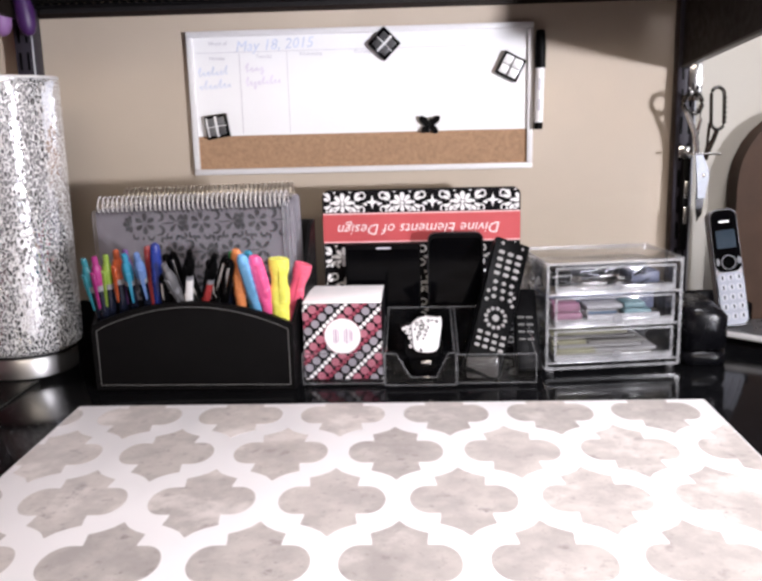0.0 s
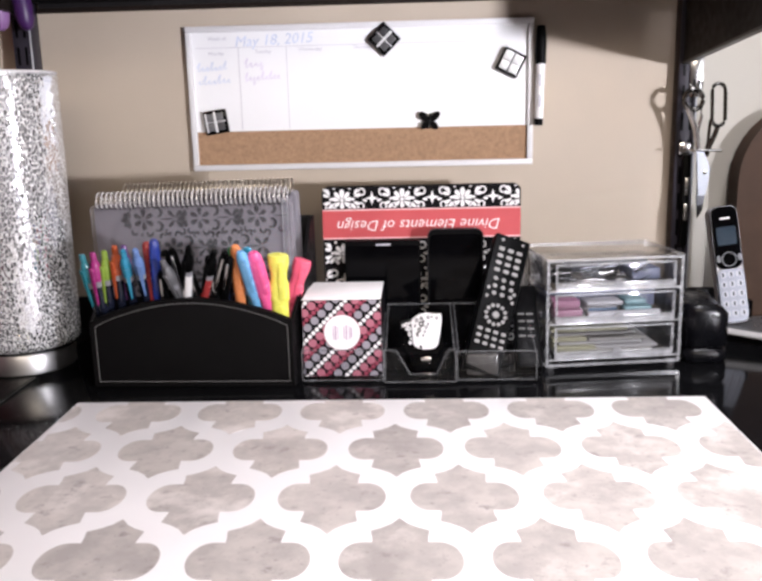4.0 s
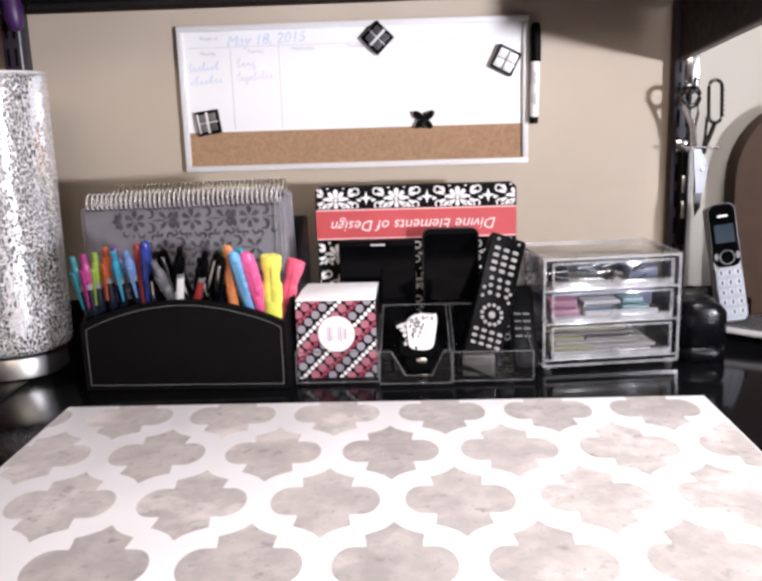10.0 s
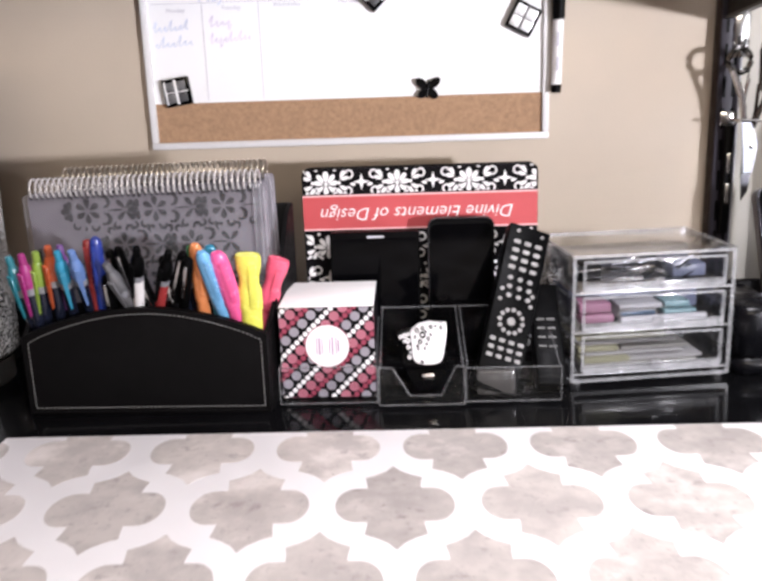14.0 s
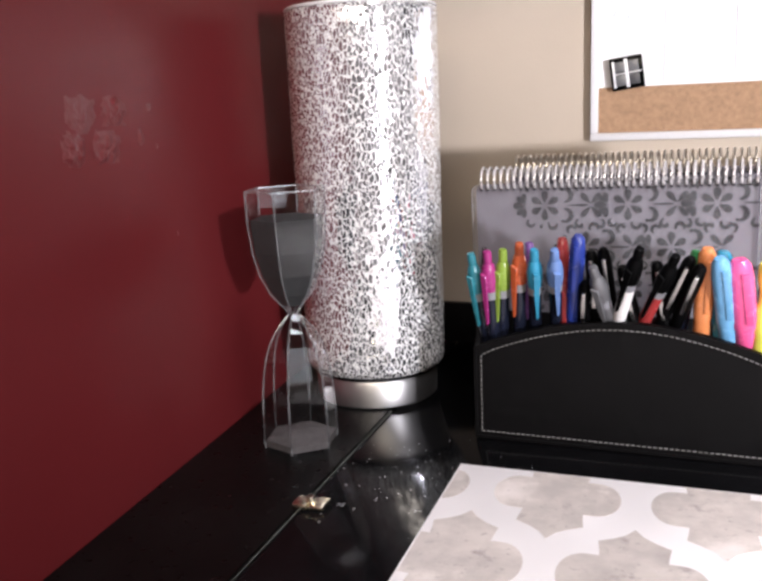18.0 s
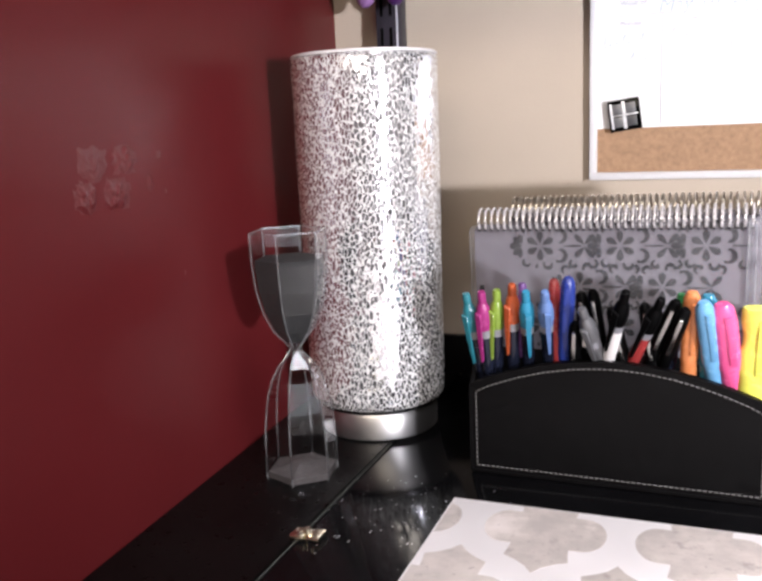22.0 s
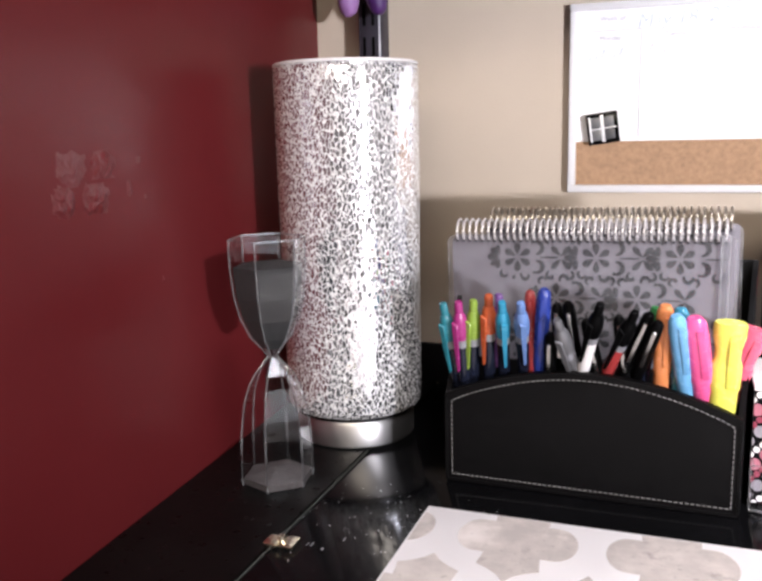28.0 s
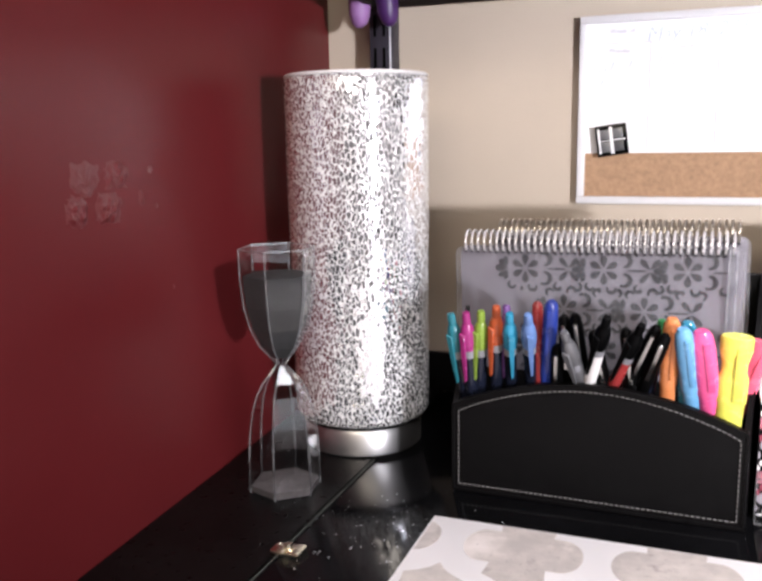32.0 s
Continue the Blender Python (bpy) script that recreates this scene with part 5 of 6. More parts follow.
for x, z, r in ((0.0385, 0.8150, 0.0018), (0.0425, 0.8160, 0.0024), (0.0462, 0.8178, 0.0016), (0.0455, 0.8110, 0.0026), (0.0420, 0.8105, 0.0012), (0.0462, 0.8045, 0.0021), (0.0478, 0.7990, 0.0011), (0.0468, 0.7940, 0.0019)):
    ring(bm, oval(x, z, r, r * 1.15, 0, 12), oval(x, z, r * 0.4, r * 0.45, 0, 12), 0.8282, 0.8292)
part("white_print", bm, PRINT_WHITE, disp, smooth=0)
bm = bmesh.new()
for x, z, r in ((0.0545, 0.8215, 0.0021), (0.0600, 0.8170, 0.0030), (0.0600, 0.8240, 0.0018), (0.0655, 0.8130, 0.0018), (0.0575, 0.8100, 0.0022), (0.0640, 0.8075, 0.0013), (0.0680, 0.8250, 0.0018), (0.0780, 0.8240, 0.0017), (0.0555, 0.8030, 0.0014)):
    ring(bm, oval(x, z, r, r * 1.2, 20, 12), oval(x, z, r * 0.55, r * 0.6, 20, 12), 0.8272, 0.8284)
for x, z, ln, turn in ((0.0525, 0.8150, 0.0045, 70), (0.0630, 0.8205, 0.0040, -40), (0.0550, 0.8060, 0.0038, 20), (0.0620, 0.8030, 0.0032, 100), (0.0680, 0.8170, 0.0040, -70), (0.0725, 0.8255, 0.0032, 30), (0.0585, 0.7895, 0.0040, 90), (0.0600, 0.7885, 0.0034, 90)):
    prism(bm, oval(x, z, ln / 2, 0.0009, turn, 8), 0.8272, 0.8284)
part("damask_print", bm, PRINT_BLACK, disp, smooth=0)
bm = bmesh.new()
box(bm, 0.059, 0.071, 0.8315, 0.836, 0.768, 0.775, 0.0008)
part("cutter", bm, CHROME, disp, "small metal cutter")

# ---- the damask book ----
KX0, KX1, KY, KZ1 = -0.0670, 0.1918, 0.966, 0.9660
book = thing("book", (0.06, KY, DESK), "black and white damask book with red title band, standing upside down", "book")
bm = bmesh.new()
prism(bm, rrect((KX0 + KX1) / 2, (DESK + 0.001 + KZ1) / 2, KX1 - KX0, KZ1 - DESK - 0.001, 0.008), KY, KY + 0.003)
part("front_cover", bm, PRINT_BLACK, book, "black cover", 30)
bm = bmesh.new()
box(bm, KX0 + 0.004, KX1 - 0.003, KY + 0.0032, KY + 0.018, DESK + 0.003, KZ1 - 0.004)
part("pages", bm, PAPER, book)
bm = bmesh.new()
prism(bm, rrect((KX0 + KX1) / 2, (DESK + 0.001 + KZ1) / 2, KX1 - KX0, KZ1 - DESK - 0.001, 0.008), KY + 0.0182, KY + 0.0205)
part("back_cover", bm, PRINT_BLACK, book, "", 30)
bm = bmesh.new()
box(bm, KX0 + 0.0003, KX1 - 0.0003, KY - 0.0006, KY + 0.0004, 0.8985, 0.9370)
part("title_band", bm, PRINT_RED, book, "coral red title band", 0)
bm = bmesh.new()
for z in (0.9362, 0.8988):
    box(bm, KX0 + 0.0003, KX1 - 0.0003, KY - 0.0010, KY - 0.0004, z - 0.0009, z + 0.0009)
part("band_border", bm, PRINT_PINK, book, "", 0)
words("Divine Elements of Design", 0.0200, Matrix.Translation((0.0595, KY - 0.0010, 0.9160)) @ FACING @ pose(0, 0, 0, 0, 0, 180), "title", PRINT_WHITE, book, 0.28, "white slanted lettering, upside down", -0.00018)


def drop(x, z, ln, w, turn):
    """A leaf that springs from a point and rounds off at its far end."""
    c, sn = math.cos(radians(turn)), math.sin(radians(turn))
    return [(x + u * ln * c - v * w * sn, z + u * ln * sn + v * w * c) for u, v in ((0, 0), (0.35, 0.36), (0.66, 0.50), (0.90, 0.34), (1.0, 0), (0.90, -0.34), (0.66, -0.50), (0.35, -0.36))]


def curl(x, z, r, a0, a1, w):
    """A scroll as a chain of short pieces, ending in a bead."""
    c = arc(x, z, r, a0, a1, 8)
    out = [oval(c[-1][0], c[-1][1], w * 0.95, w * 0.95, 0, 8)]
    for (a0_, b0), (a1_, b1) in zip(c, c[1:]):
        d = math.hypot(a1_ - a0_, b1 - b0)
        nx, nz = -(b1 - b0) / d * w / 2, (a1_ - a0_) / d * w / 2
        out.append([(a0_ + nx, b0 + nz), (a1_ + nx, b1 + nz), (a1_ - nx, b1 - nz), (a0_ - nx, b0 - nz)])
    return out


def damask(bm, cx, cz, s, y, lo, hi, gap):
    """A white damask ornament with a four-pointed star beside it, cut to a band between two heights."""
    m = 0.001 * s
    shapes = [drop(cx, cz - 1.0 * m, 11 * m, 5.4 * m, 90), drop(cx, cz - 2.5 * m, 9 * m, 4.6 * m, -90), oval(cx, cz - 1.8 * m, 1.7 * m, 1.7 * m, 0, 8)]
    for sx in (-1, 1):
        def side(deg):
            return deg if sx > 0 else 180 - deg
        shapes += [drop(cx + sx * 1.6 * m, cz - 1.0 * m, 10 * m, 4.6 * m, side(52)), drop(cx + sx * 2.2 * m, cz - 2.0 * m, 9 * m, 4.4 * m, side(14)), drop(cx + sx * 1.8 * m, cz - 3.2 * m, 8 * m, 4.0 * m, side(-40)),
                   drop(cx + sx * 13 * m, cz + 3.0 * m, 8.5 * m, 4.0 * m, side(62)), drop(cx + sx * 13 * m, cz + 2.0 * m, 8.0 * m, 3.8 * m, side(18)), drop(cx + sx * 12 * m, cz - 3.0 * m, 8.0 * m, 3.8 * m, side(-28)),
                   drop(cx + sx * 11 * m, cz - 4.5 * m, 8.0 * m, 3.6 * m, side(-68)), oval(cx + sx * 12 * m, cz - 0.6 * m, 1.6 * m, 1.6 * m, 0, 8),
                   drop(cx + sx * 21.5 * m, cz - 1.5 * m, 5.5 * m, 3.0 * m, side(-12)), oval(cx + sx * 8.4 * m, cz + 11.2 * m, 1.5 * m, 1.5 * m, 0, 8), oval(cx + sx * 6.2 * m, cz - 11.3 * m, 1.4 * m, 1.4 * m, 0, 8)]
        shapes += curl(cx + sx * 21 * m, cz + 7.0 * m, 3.6 * m, side(-120), side(150), 1.6 * m)
        shapes += curl(cx + sx * 20 * m, cz - 8.0 * m, 3.4 * m, side(120), side(-150), 1.6 * m)
        shapes += curl(cx + sx * 7.6 * m, cz - 7.6 * m, 2.6 * m, side(150), side(-90), 1.3 * m)
    for k in range(4):
        a = radians(90 * k)
        px, pz = cx + gap / 2, cz
        shapes.append([(px + 7.5 * m * math.cos(a), pz + 7.5 * m * math.sin(a)), (px + 2.2 * m * math.cos(a + 0.78), pz + 2.2 * m * math.sin(a + 0.78)), (px, pz), (px + 2.2 * m * math.cos(a - 0.78), pz + 2.2 * m * math.sin(a - 0.78))])
    for pts in shapes:
        for axis, limit, sign in ((1, hi, 1), (1, lo, -1), (0, KX1 - 0.002, 1), (0, KX0 + 0.002, -1)):
            if len(pts) > 2:
                pts = clip_poly(pts, axis, limit, sign)
        if len(pts) > 2:
            prism(bm, pts, y, y + 0.0008)


def ornament(cx, cz, s, lo, hi):
    bm = bmesh.new()
    damask(bm, cx, cz, s, KY - 0.0005, lo, hi, 0.0785)
    if bm.faces:
        part("damask_ornament", bm, PRINT_WHITE, book, smooth=0)


for k in range(5):
    ornament(-0.1190 + 0.0785 * k, 0.9512, 1.22, 0.9385, 0.9650)
for row in range(4):
    for k in range(5):
        ornament(-0.1190 + 0.0785 * k - (0.039 if row % 2 else 0), 0.8800 - 0.0360 * row, 1.22, 0.7525, 0.8962)

# ---- the black tablet and phone before the book ----
for name, x0, x1, z1, r, y, label, cat in (("navigation_screen", -0.0370, 0.0610, 0.8990, 0.004, 0.9430, "black flat screen device leaning before the book", "screen"),
                                            ("smartphone", 0.0700, 0.1412, 0.9130, 0.010, 0.9380, "black smartphone with rounded corners standing before the book", "phone")):
    t = thing(name, ((x0 + x1) / 2, y, DESK), label, cat)
    z0 = DESK + 0.001
    bm = bmesh.new()
    prism(bm, rrect((x0 + x1) / 2, (z0 + z1) / 2, x1 - x0, z1 - z0, r, 6), y, y + 0.010)
    part("housing", bm, BLACK, t, "", 30)
    bm = bmesh.new()
    prism(bm, rrect((x0 + x1) / 2, (z0 + z1) / 2 - 0.001, x1 - x0 - 0.005, z1 - z0 - 0.012, r * 0.7, 6), y - 0.0006, y + 0.0004)
    part("display", bm, BLACK_GLOSS, t, "glossy black display", 30)
    if name == "smartphone":
        bm = bmesh.new()
        ring(bm, rrect((x0 + x1) / 2, (z0 + z1) / 2, x1 - x0 + 0.0006, z1 - z0 + 0.0006, r, 6), rrect((x0 + x1) / 2, (z0 + z1) / 2, x1 - x0 - 0.0014, z1 - z0 - 0.0014, r * 0.95, 6), y - 0.0004, y + 0.002)
        part("bezel", bm, DARK_STEEL, t, "", 30)
    else:
        bm = bmesh.new()
        box(bm, 0.004, 0.022, y - 0.0010, y - 0.0002, 0.8925, 0.8946)
        part("logo_bar", bm, GREY_INK, t, "small pale logo bar", 0)


# ---- the remote controls ----
def remote(p0, p1, w, face_turn, pale, label):
    m = along(p0, p1) @ pose(0, 0, 0, 0, 0, face_turn)
    ln = (Vector(p1) - Vector(p0)).length
    t = thing("remote_control", p0, label, "remote control", "remote controls in the tray")
    bm = bmesh.new()
    box(bm, -w / 2, w / 2, -0.008, 0.008, 0, ln, 0.003, m)
    part("housing", bm, BLACK, t, "black housing")
    btn = material("pale_rubber_key", (0.23, 0.22, 0.215), 0.6) if pale else material("dull_grey_key", (0.10, 0.098, 0.096), 0.6)

    def key(u, v, a, b, rnd=False):
        k = bmesh.new()
        prism(k, oval(u, v, 0.88 * a, 0.88 * b, 0, 12) if rnd else rrect(u, v, 1.75 * a, 1.75 * b, min(a, b) * 0.5, 2), -0.0094, -0.0076, "xz", m)
        part("button", k, btn, t, smooth=30)
    if pale:
        for row in range(4):
            for col in (-1, 0, 1):
                key(col * 0.0115, ln - 0.020 - 0.0095 * row, 0.0040, 0.0024)
        key(-0.0125, ln - 0.008, 0.0022, 0.0022, True)
        key(0.0135, ln - 0.008, 0.0018, 0.0018, True)
        for row in range(3):
            for col in (-1, 0, 1):
                key(col * 0.0105 + 0.001 * row, ln - 0.060 - 0.0095 * row, 0.0031, 0.0027, True)
        for col in (-0.0165, 0.0165):
            for row in range(2):
                key(col, ln - 0.074 - 0.0110 * row, 0.0024, 0.0024, True)
        key(0, ln - 0.1055, 0.0048, 0.0048, True)
        for k in range(12):
            a = 2 * math.pi * k / 12
            key(0.0122 * math.cos(a), ln - 0.1055 + 0.0122 * math.sin(a), 0.0026, 0.0026, True)
        for row in range(3):
            for col in range(4):
                key(-0.0148 + 0.0099 * col, ln - 0.1270 - 0.0085 * row, 0.0034, 0.0022)
    else:
        for row in range(4):
            for col in (-1, 0):
                key(col * 0.0105 + 0.004, ln * 0.36 + 0.0105 * row, 0.0046, 0.0013)


remote((0.1285, 0.8270, 0.7550), (0.1755, 0.9200, 0.9010), 0.0455, 4, True, "black remote control with pale keys leaning in the tray")
remote((0.1880, 0.8350, 0.7560), (0.1900, 0.9200, 0.8380), 0.0300, 0, False, "small dark remote control lying behind the first")
bm = bmesh.new()
box(bm, 0.112, 0.150, 0.822, 0.834, DESK + 0.0045, 0.7800, 0.003)
solid("battery_pack", bm, material("grey_brown_plastic", (0.05, 0.047, 0.045), 0.25), "grey plastic battery case lying in the tray", "battery case")

LIP_CLEAR = clear("hazy_lip_acrylic", (0.93, 0.93, 0.94), 1.45, 0.16, 0.09)
DRAWER_CLEAR = clear("clear_drawer_acrylic", (0.905, 0.91, 0.92), 1.34, 0.05, 0.003)
KNOB_CLEAR = clear("clear_cut_acrylic", (0.55, 0.55, 0.57), 1.7, 0.08, 0.16)
# ---- the acrylic drawers ----
DX0, DX1, DF, DB, DZ0, DZ1 = 0.2080, 0.3755, 0.860, 0.980, DESK + 0.001, 0.8860
chest = thing("drawer_organizer", ((DX0 + DX1) / 2, 0.92, DESK), "clear acrylic three-drawer organizer holding stationery", "drawer organizer")
bm = bmesh.new()
box(bm, DX0, DX1, DF, DB, DZ0 + 0.003, DZ0 + 0.006, 0.0006)
part("case_bottom", bm, DRAWER_CLEAR, chest, "", 30, False)
bm = bmesh.new()
box(bm, DX0, DX1, DF, DB, DZ1 - 0.003, DZ1, 0.0006)
part("case_top", bm, ACRYLIC, chest, "", 30, False)
for x in (DX0, DX1 - 0.003):
    bm = bmesh.new()
    box(bm, x, x + 0.003, DF, DB, DZ0 + 0.006, DZ1 - 0.003, 0.0005)
    part("case_side", bm, DRAWER_CLEAR, chest, "", 30, False)
bm = bmesh.new()
box(bm, DX0 + 0.003, DX1 - 0.003, DB - 0.003, DB, DZ0 + 0.006, DZ1 - 0.003)
part("case_back", bm, DRAWER_CLEAR, chest, "", 30, False)
bm = bmesh.new()
ring(bm, rrect((DX0 + DX1) / 2, (DZ0 + 0.003 + DZ1) / 2, DX1 - DX0, DZ1 - DZ0 - 0.003, 0.003), rrect((DX0 + DX1) / 2, (DZ0 + 0.003 + DZ1) / 2, DX1 - DX0 - 0.006, DZ1 - DZ0 - 0.009, 0.002), DF - 0.0006, DF + 0.002)
part("front_edge", bm, ACRYLIC_EDGE, chest, "bright polished front edge", 30, False)
bm = bmesh.new()
for x in (DX0, DX1):
    bent(bm, [(x, DF, DZ1), (x, DB, DZ1)], 0.0013, 6)
bent(bm, [(DX0, DB, DZ1), (DX1, DB, DZ1)], 0.0005, 6)
bent(bm, [(DX0, DB, DZ0 + 0.005), (DX0, DB, DZ1)], 0.0009, 6)
bent(bm, [(DX0, DF, DZ0 + 0.005), (DX0, DB, DZ0 + 0.005)], 0.0009, 6)
part("case_edge", bm, ACRYLIC_EDGE, chest, "", 30, False)
for z in (0.7625, 0.8068, 0.8472):
    bm = bmesh.new()
    box(bm, DX0 + 0.003, DX1 - 0.003, DF + 0.0015, DB - 0.003, z - 0.0012, z + 0.0012, 0.0004)
    part("runner_shelf", bm, DRAWER_CLEAR, chest, "", 30, False)
    bm = bmesh.new()
    box(bm, DX0 + 0.003, DX1 - 0.003, DF + 0.0002, DF + 0.0014, z - 0.0013, z + 0.0013, 0.0003)
    part("shelf_edge", bm, ACRYLIC_EDGE, chest, "", 30, False)
for x in (DX0 + 0.008, DX1 - 0.008):
    for y in (DF + 0.010, DB - 0.010):
        bm = bmesh.new()
        lathe(bm, x, y, [(0, DESK), (0.005, DESK), (0.0055, DZ0 + 0.003), (0, DZ0 + 0.003)], 12)
        part("foot", bm, ACRYLIC_EDGE, chest)
for z0, z1 in ((0.8505, 0.8805), (0.8100, 0.8440), (0.7660, 0.8035)):
    bm = bmesh.new()
    box(bm, DX0 + 0.0105, DX1 - 0.0105, DF - 0.002, DF + 0.0010, z0, z1, 0.0005)
    dr = part("drawer", bm, DRAWER_CLEAR, chest, "clear drawer front", 30, False)
    bm = bmesh.new()
    box(bm, DX0 + 0.006, DX1 - 0.006, DF + 0.004, DB - 0.006, z0 - 0.0015, z0 + 0.0010, 0.0004)
    box(bm, DX0 + 0.0060, DX0 + 0.0080, DF + 0.004, DB - 0.006, z0 + 0.001, z1 - 0.006)
    box(bm, DX1 - 0.0080, DX1 - 0.0060, DF + 0.004, DB - 0.006, z0 + 0.001, z1 - 0.006)
    part("drawer_box", bm, DRAWER_CLEAR, dr, "", 30, False)
    bm = bmesh.new()
    ring(bm, rrect((DX0 + DX1) / 2, (z0 + z1) / 2, DX1 - DX0 - 0.0205, z1 - z0, 0.001), rrect((DX0 + DX1) / 2, (z0 + z1) / 2, DX1 - DX0 - 0.0255, z1 - z0 - 0.005, 0.0008), DF - 0.0026, DF + 0.001)
    part("drawer_edge", bm, ACRYLIC_EDGE, dr, "bright edge", 30, False)
    bm = bmesh.new()
    bent(bm, [(DX0 + 0.0066, DF + 0.003, z0), (DX0 + 0.0066, DB - 0.006, z0)], 0.0011, 6)
    bent(bm, [(DX0 + 0.0066, DF + 0.003, z1 - 0.006), (DX0 + 0.0066, DF + 0.030, z1 - 0.006), (DX0 + 0.0066, DB - 0.006, z1 - 0.010)], 0.0009, 6)
    part("side_edge", bm, ACRYLIC_EDGE, dr, "bright edge", 30, False)
    bm = bmesh.new()
    box(bm, DX0 + 0.0115, DX1 - 0.0115, DF - 0.0040, DF - 0.0027, z0 - 0.0030, z0 + 0.0072, 0.0005)
    part("drawer_lip", bm, LIP_CLEAR, dr, "hazy bright acrylic lip", 30, False)
    xk, zk = (DX0 + DX1) / 2, z0 + 0.0075
    bm = bmesh.new()
    lathe(bm, xk, zk, [(0, 0.0), (0.0022, 0.0), (0.0026, 0.004), (0.0058, 0.009), (0.0062, 0.0115), (0.0030, 0.0130), (0, 0.0130)], 8, m=Matrix(((1, 0, 0, 0), (0, 0, -1, DF - 0.002), (0, 1, 0, 0), (0, 0, 0, 1))))
    part("knob", bm, KNOB_CLEAR, dr, "clear faceted knob", 0, False)
rng = random.Random(8)
# top drawer: clips and pins
for k in range(26):
    x, y = rng.uniform(DX0 + 0.022, DX1 - 0.030), rng.uniform(DF + 0.012, DB - 0.03)
    a, ln = rng.uniform(-0.5, 0.9), rng.uniform(0.016, 0.034)
    z = 0.8525 + rng.uniform(0.001, 0.016)
    bm = bmesh.new()
    bent(bm, [(x - ln / 2 * math.cos(a), y, z - 0.004 * math.sin(a)), (x + ln / 2 * math.cos(a), y + 0.004, z + 0.010 * math.sin(a)), (x + ln / 2 * math.cos(a), y + 0.008, z + 0.010 * math.sin(a)), (x - ln / 3 * math.cos(a), y + 0.008, z)], 0.0008, 5)
    solid("paper_clip", bm, (STEEL, DARK_STEEL, DARK_STEEL, BLACK)[k % 4], "loose metal paper clip in the clear top drawer", "paper clip", group="clips in the drawer")
for x0, x1, h, mtl, lab in ((DX0 + 0.014, DX0 + 0.040, 0.018, BLACK, "black"), (DX1 - 0.052, DX1 - 0.016, 0.014, material("slate_blue_card", (0.07, 0.08, 0.13), 0.5), "slate blue")):
    bm = bmesh.new()
    box(bm, x0, x1, DF + 0.030, DF + 0.075, 0.8515, 0.8515 + h, 0.002)
    solid("small_box", bm, mtl, lab + " small box in the clear top drawer", "box", group="boxes in the drawer")
# middle drawer: flat erasers in two layers and slim sticks
ROSE_RUBBER, GREY_RUBBER, TEAL_CASE = material("dusty_pink_rubber", (0.20, 0.085, 0.135), 0.6), material("grey_white_rubber", (0.29, 0.285, 0.30), 0.6), material("pale_teal_plastic", (0.11, 0.19, 0.21), 0.4)
for x0, x1, z0, z1, y, mtl, lab in (
        (DX0 + 0.0125, DX0 + 0.048, 0.8128, 0.8215, DF + 0.010, ROSE_RUBBER, "dusty pink"), (DX0 + 0.0125, DX0 + 0.046, 0.8225, 0.8325, DF + 0.014, ROSE_RUBBER, "dusty pink"),
        (DX0 + 0.054, DX0 + 0.100, 0.8240, 0.8295, DF + 0.014, GREY_RUBBER, "grey white"), (DX0 + 0.055, DX0 + 0.098, 0.8128, 0.8228, DF + 0.020, GREY_RUBBER, "grey white"),
        (DX0 + 0.099, DX1 - 0.034, 0.8175, 0.8235, DF + 0.008, TEAL_CASE, "pale teal"), (DX0 + 0.101, DX1 - 0.040, 0.8245, 0.8315, DF + 0.012, TEAL_CASE, "pale teal")):
    bm = bmesh.new()
    box(bm, x0, x1, y, y + 0.030, z0, z1, 0.0022)
    solid("eraser", bm, mtl, lab + " flat eraser in the clear middle drawer", "eraser", group="erasers in the drawer")
bm = bmesh.new()
box(bm, DX0 + 0.058, DX0 + 0.094, DF + 0.0192, DF + 0.0204, 0.8150, 0.8205)
solid("sleeve_band", bm, material("dull_blue_sleeve", (0.10, 0.16, 0.26), 0.6), "dull blue paper sleeve round an eraser in the drawer", "paper sleeve")
bm = bmesh.new()
tube(bm, (DX0 + 0.052, DF + 0.006, 0.8160), (DX1 - 0.026, DF + 0.0065, 0.8160), 0.0038, None, 10)
solid("white_marker", bm, GREY_RUBBER, "grey white marker lying in the clear middle drawer", "marker")
bm = bmesh.new()
box(bm, DX0 + 0.013, DX1 - 0.013, DF + 0.052, DF + 0.110, 0.8130, 0.838, 0.002)
solid("dark_case", bm, material("slate_blue_card", (0.07, 0.08, 0.13), 0.5), "dark slate case at the back of the drawer", "case")
for z0, z1, lab in ((0.8520, 0.8745, "charcoal flat case at the back of the top drawer"), (0.7625, 0.8010, "charcoal flat case at the back of the bottom drawer")):
    bm = bmesh.new()
    box(bm, DX0 + 0.010, DX1 - 0.010, DF + 0.084, DF + 0.110, z0, z1, 0.002)
    solid("dark_case", bm, material("charcoal_card", (0.022, 0.023, 0.030), 0.5), lab, "case")
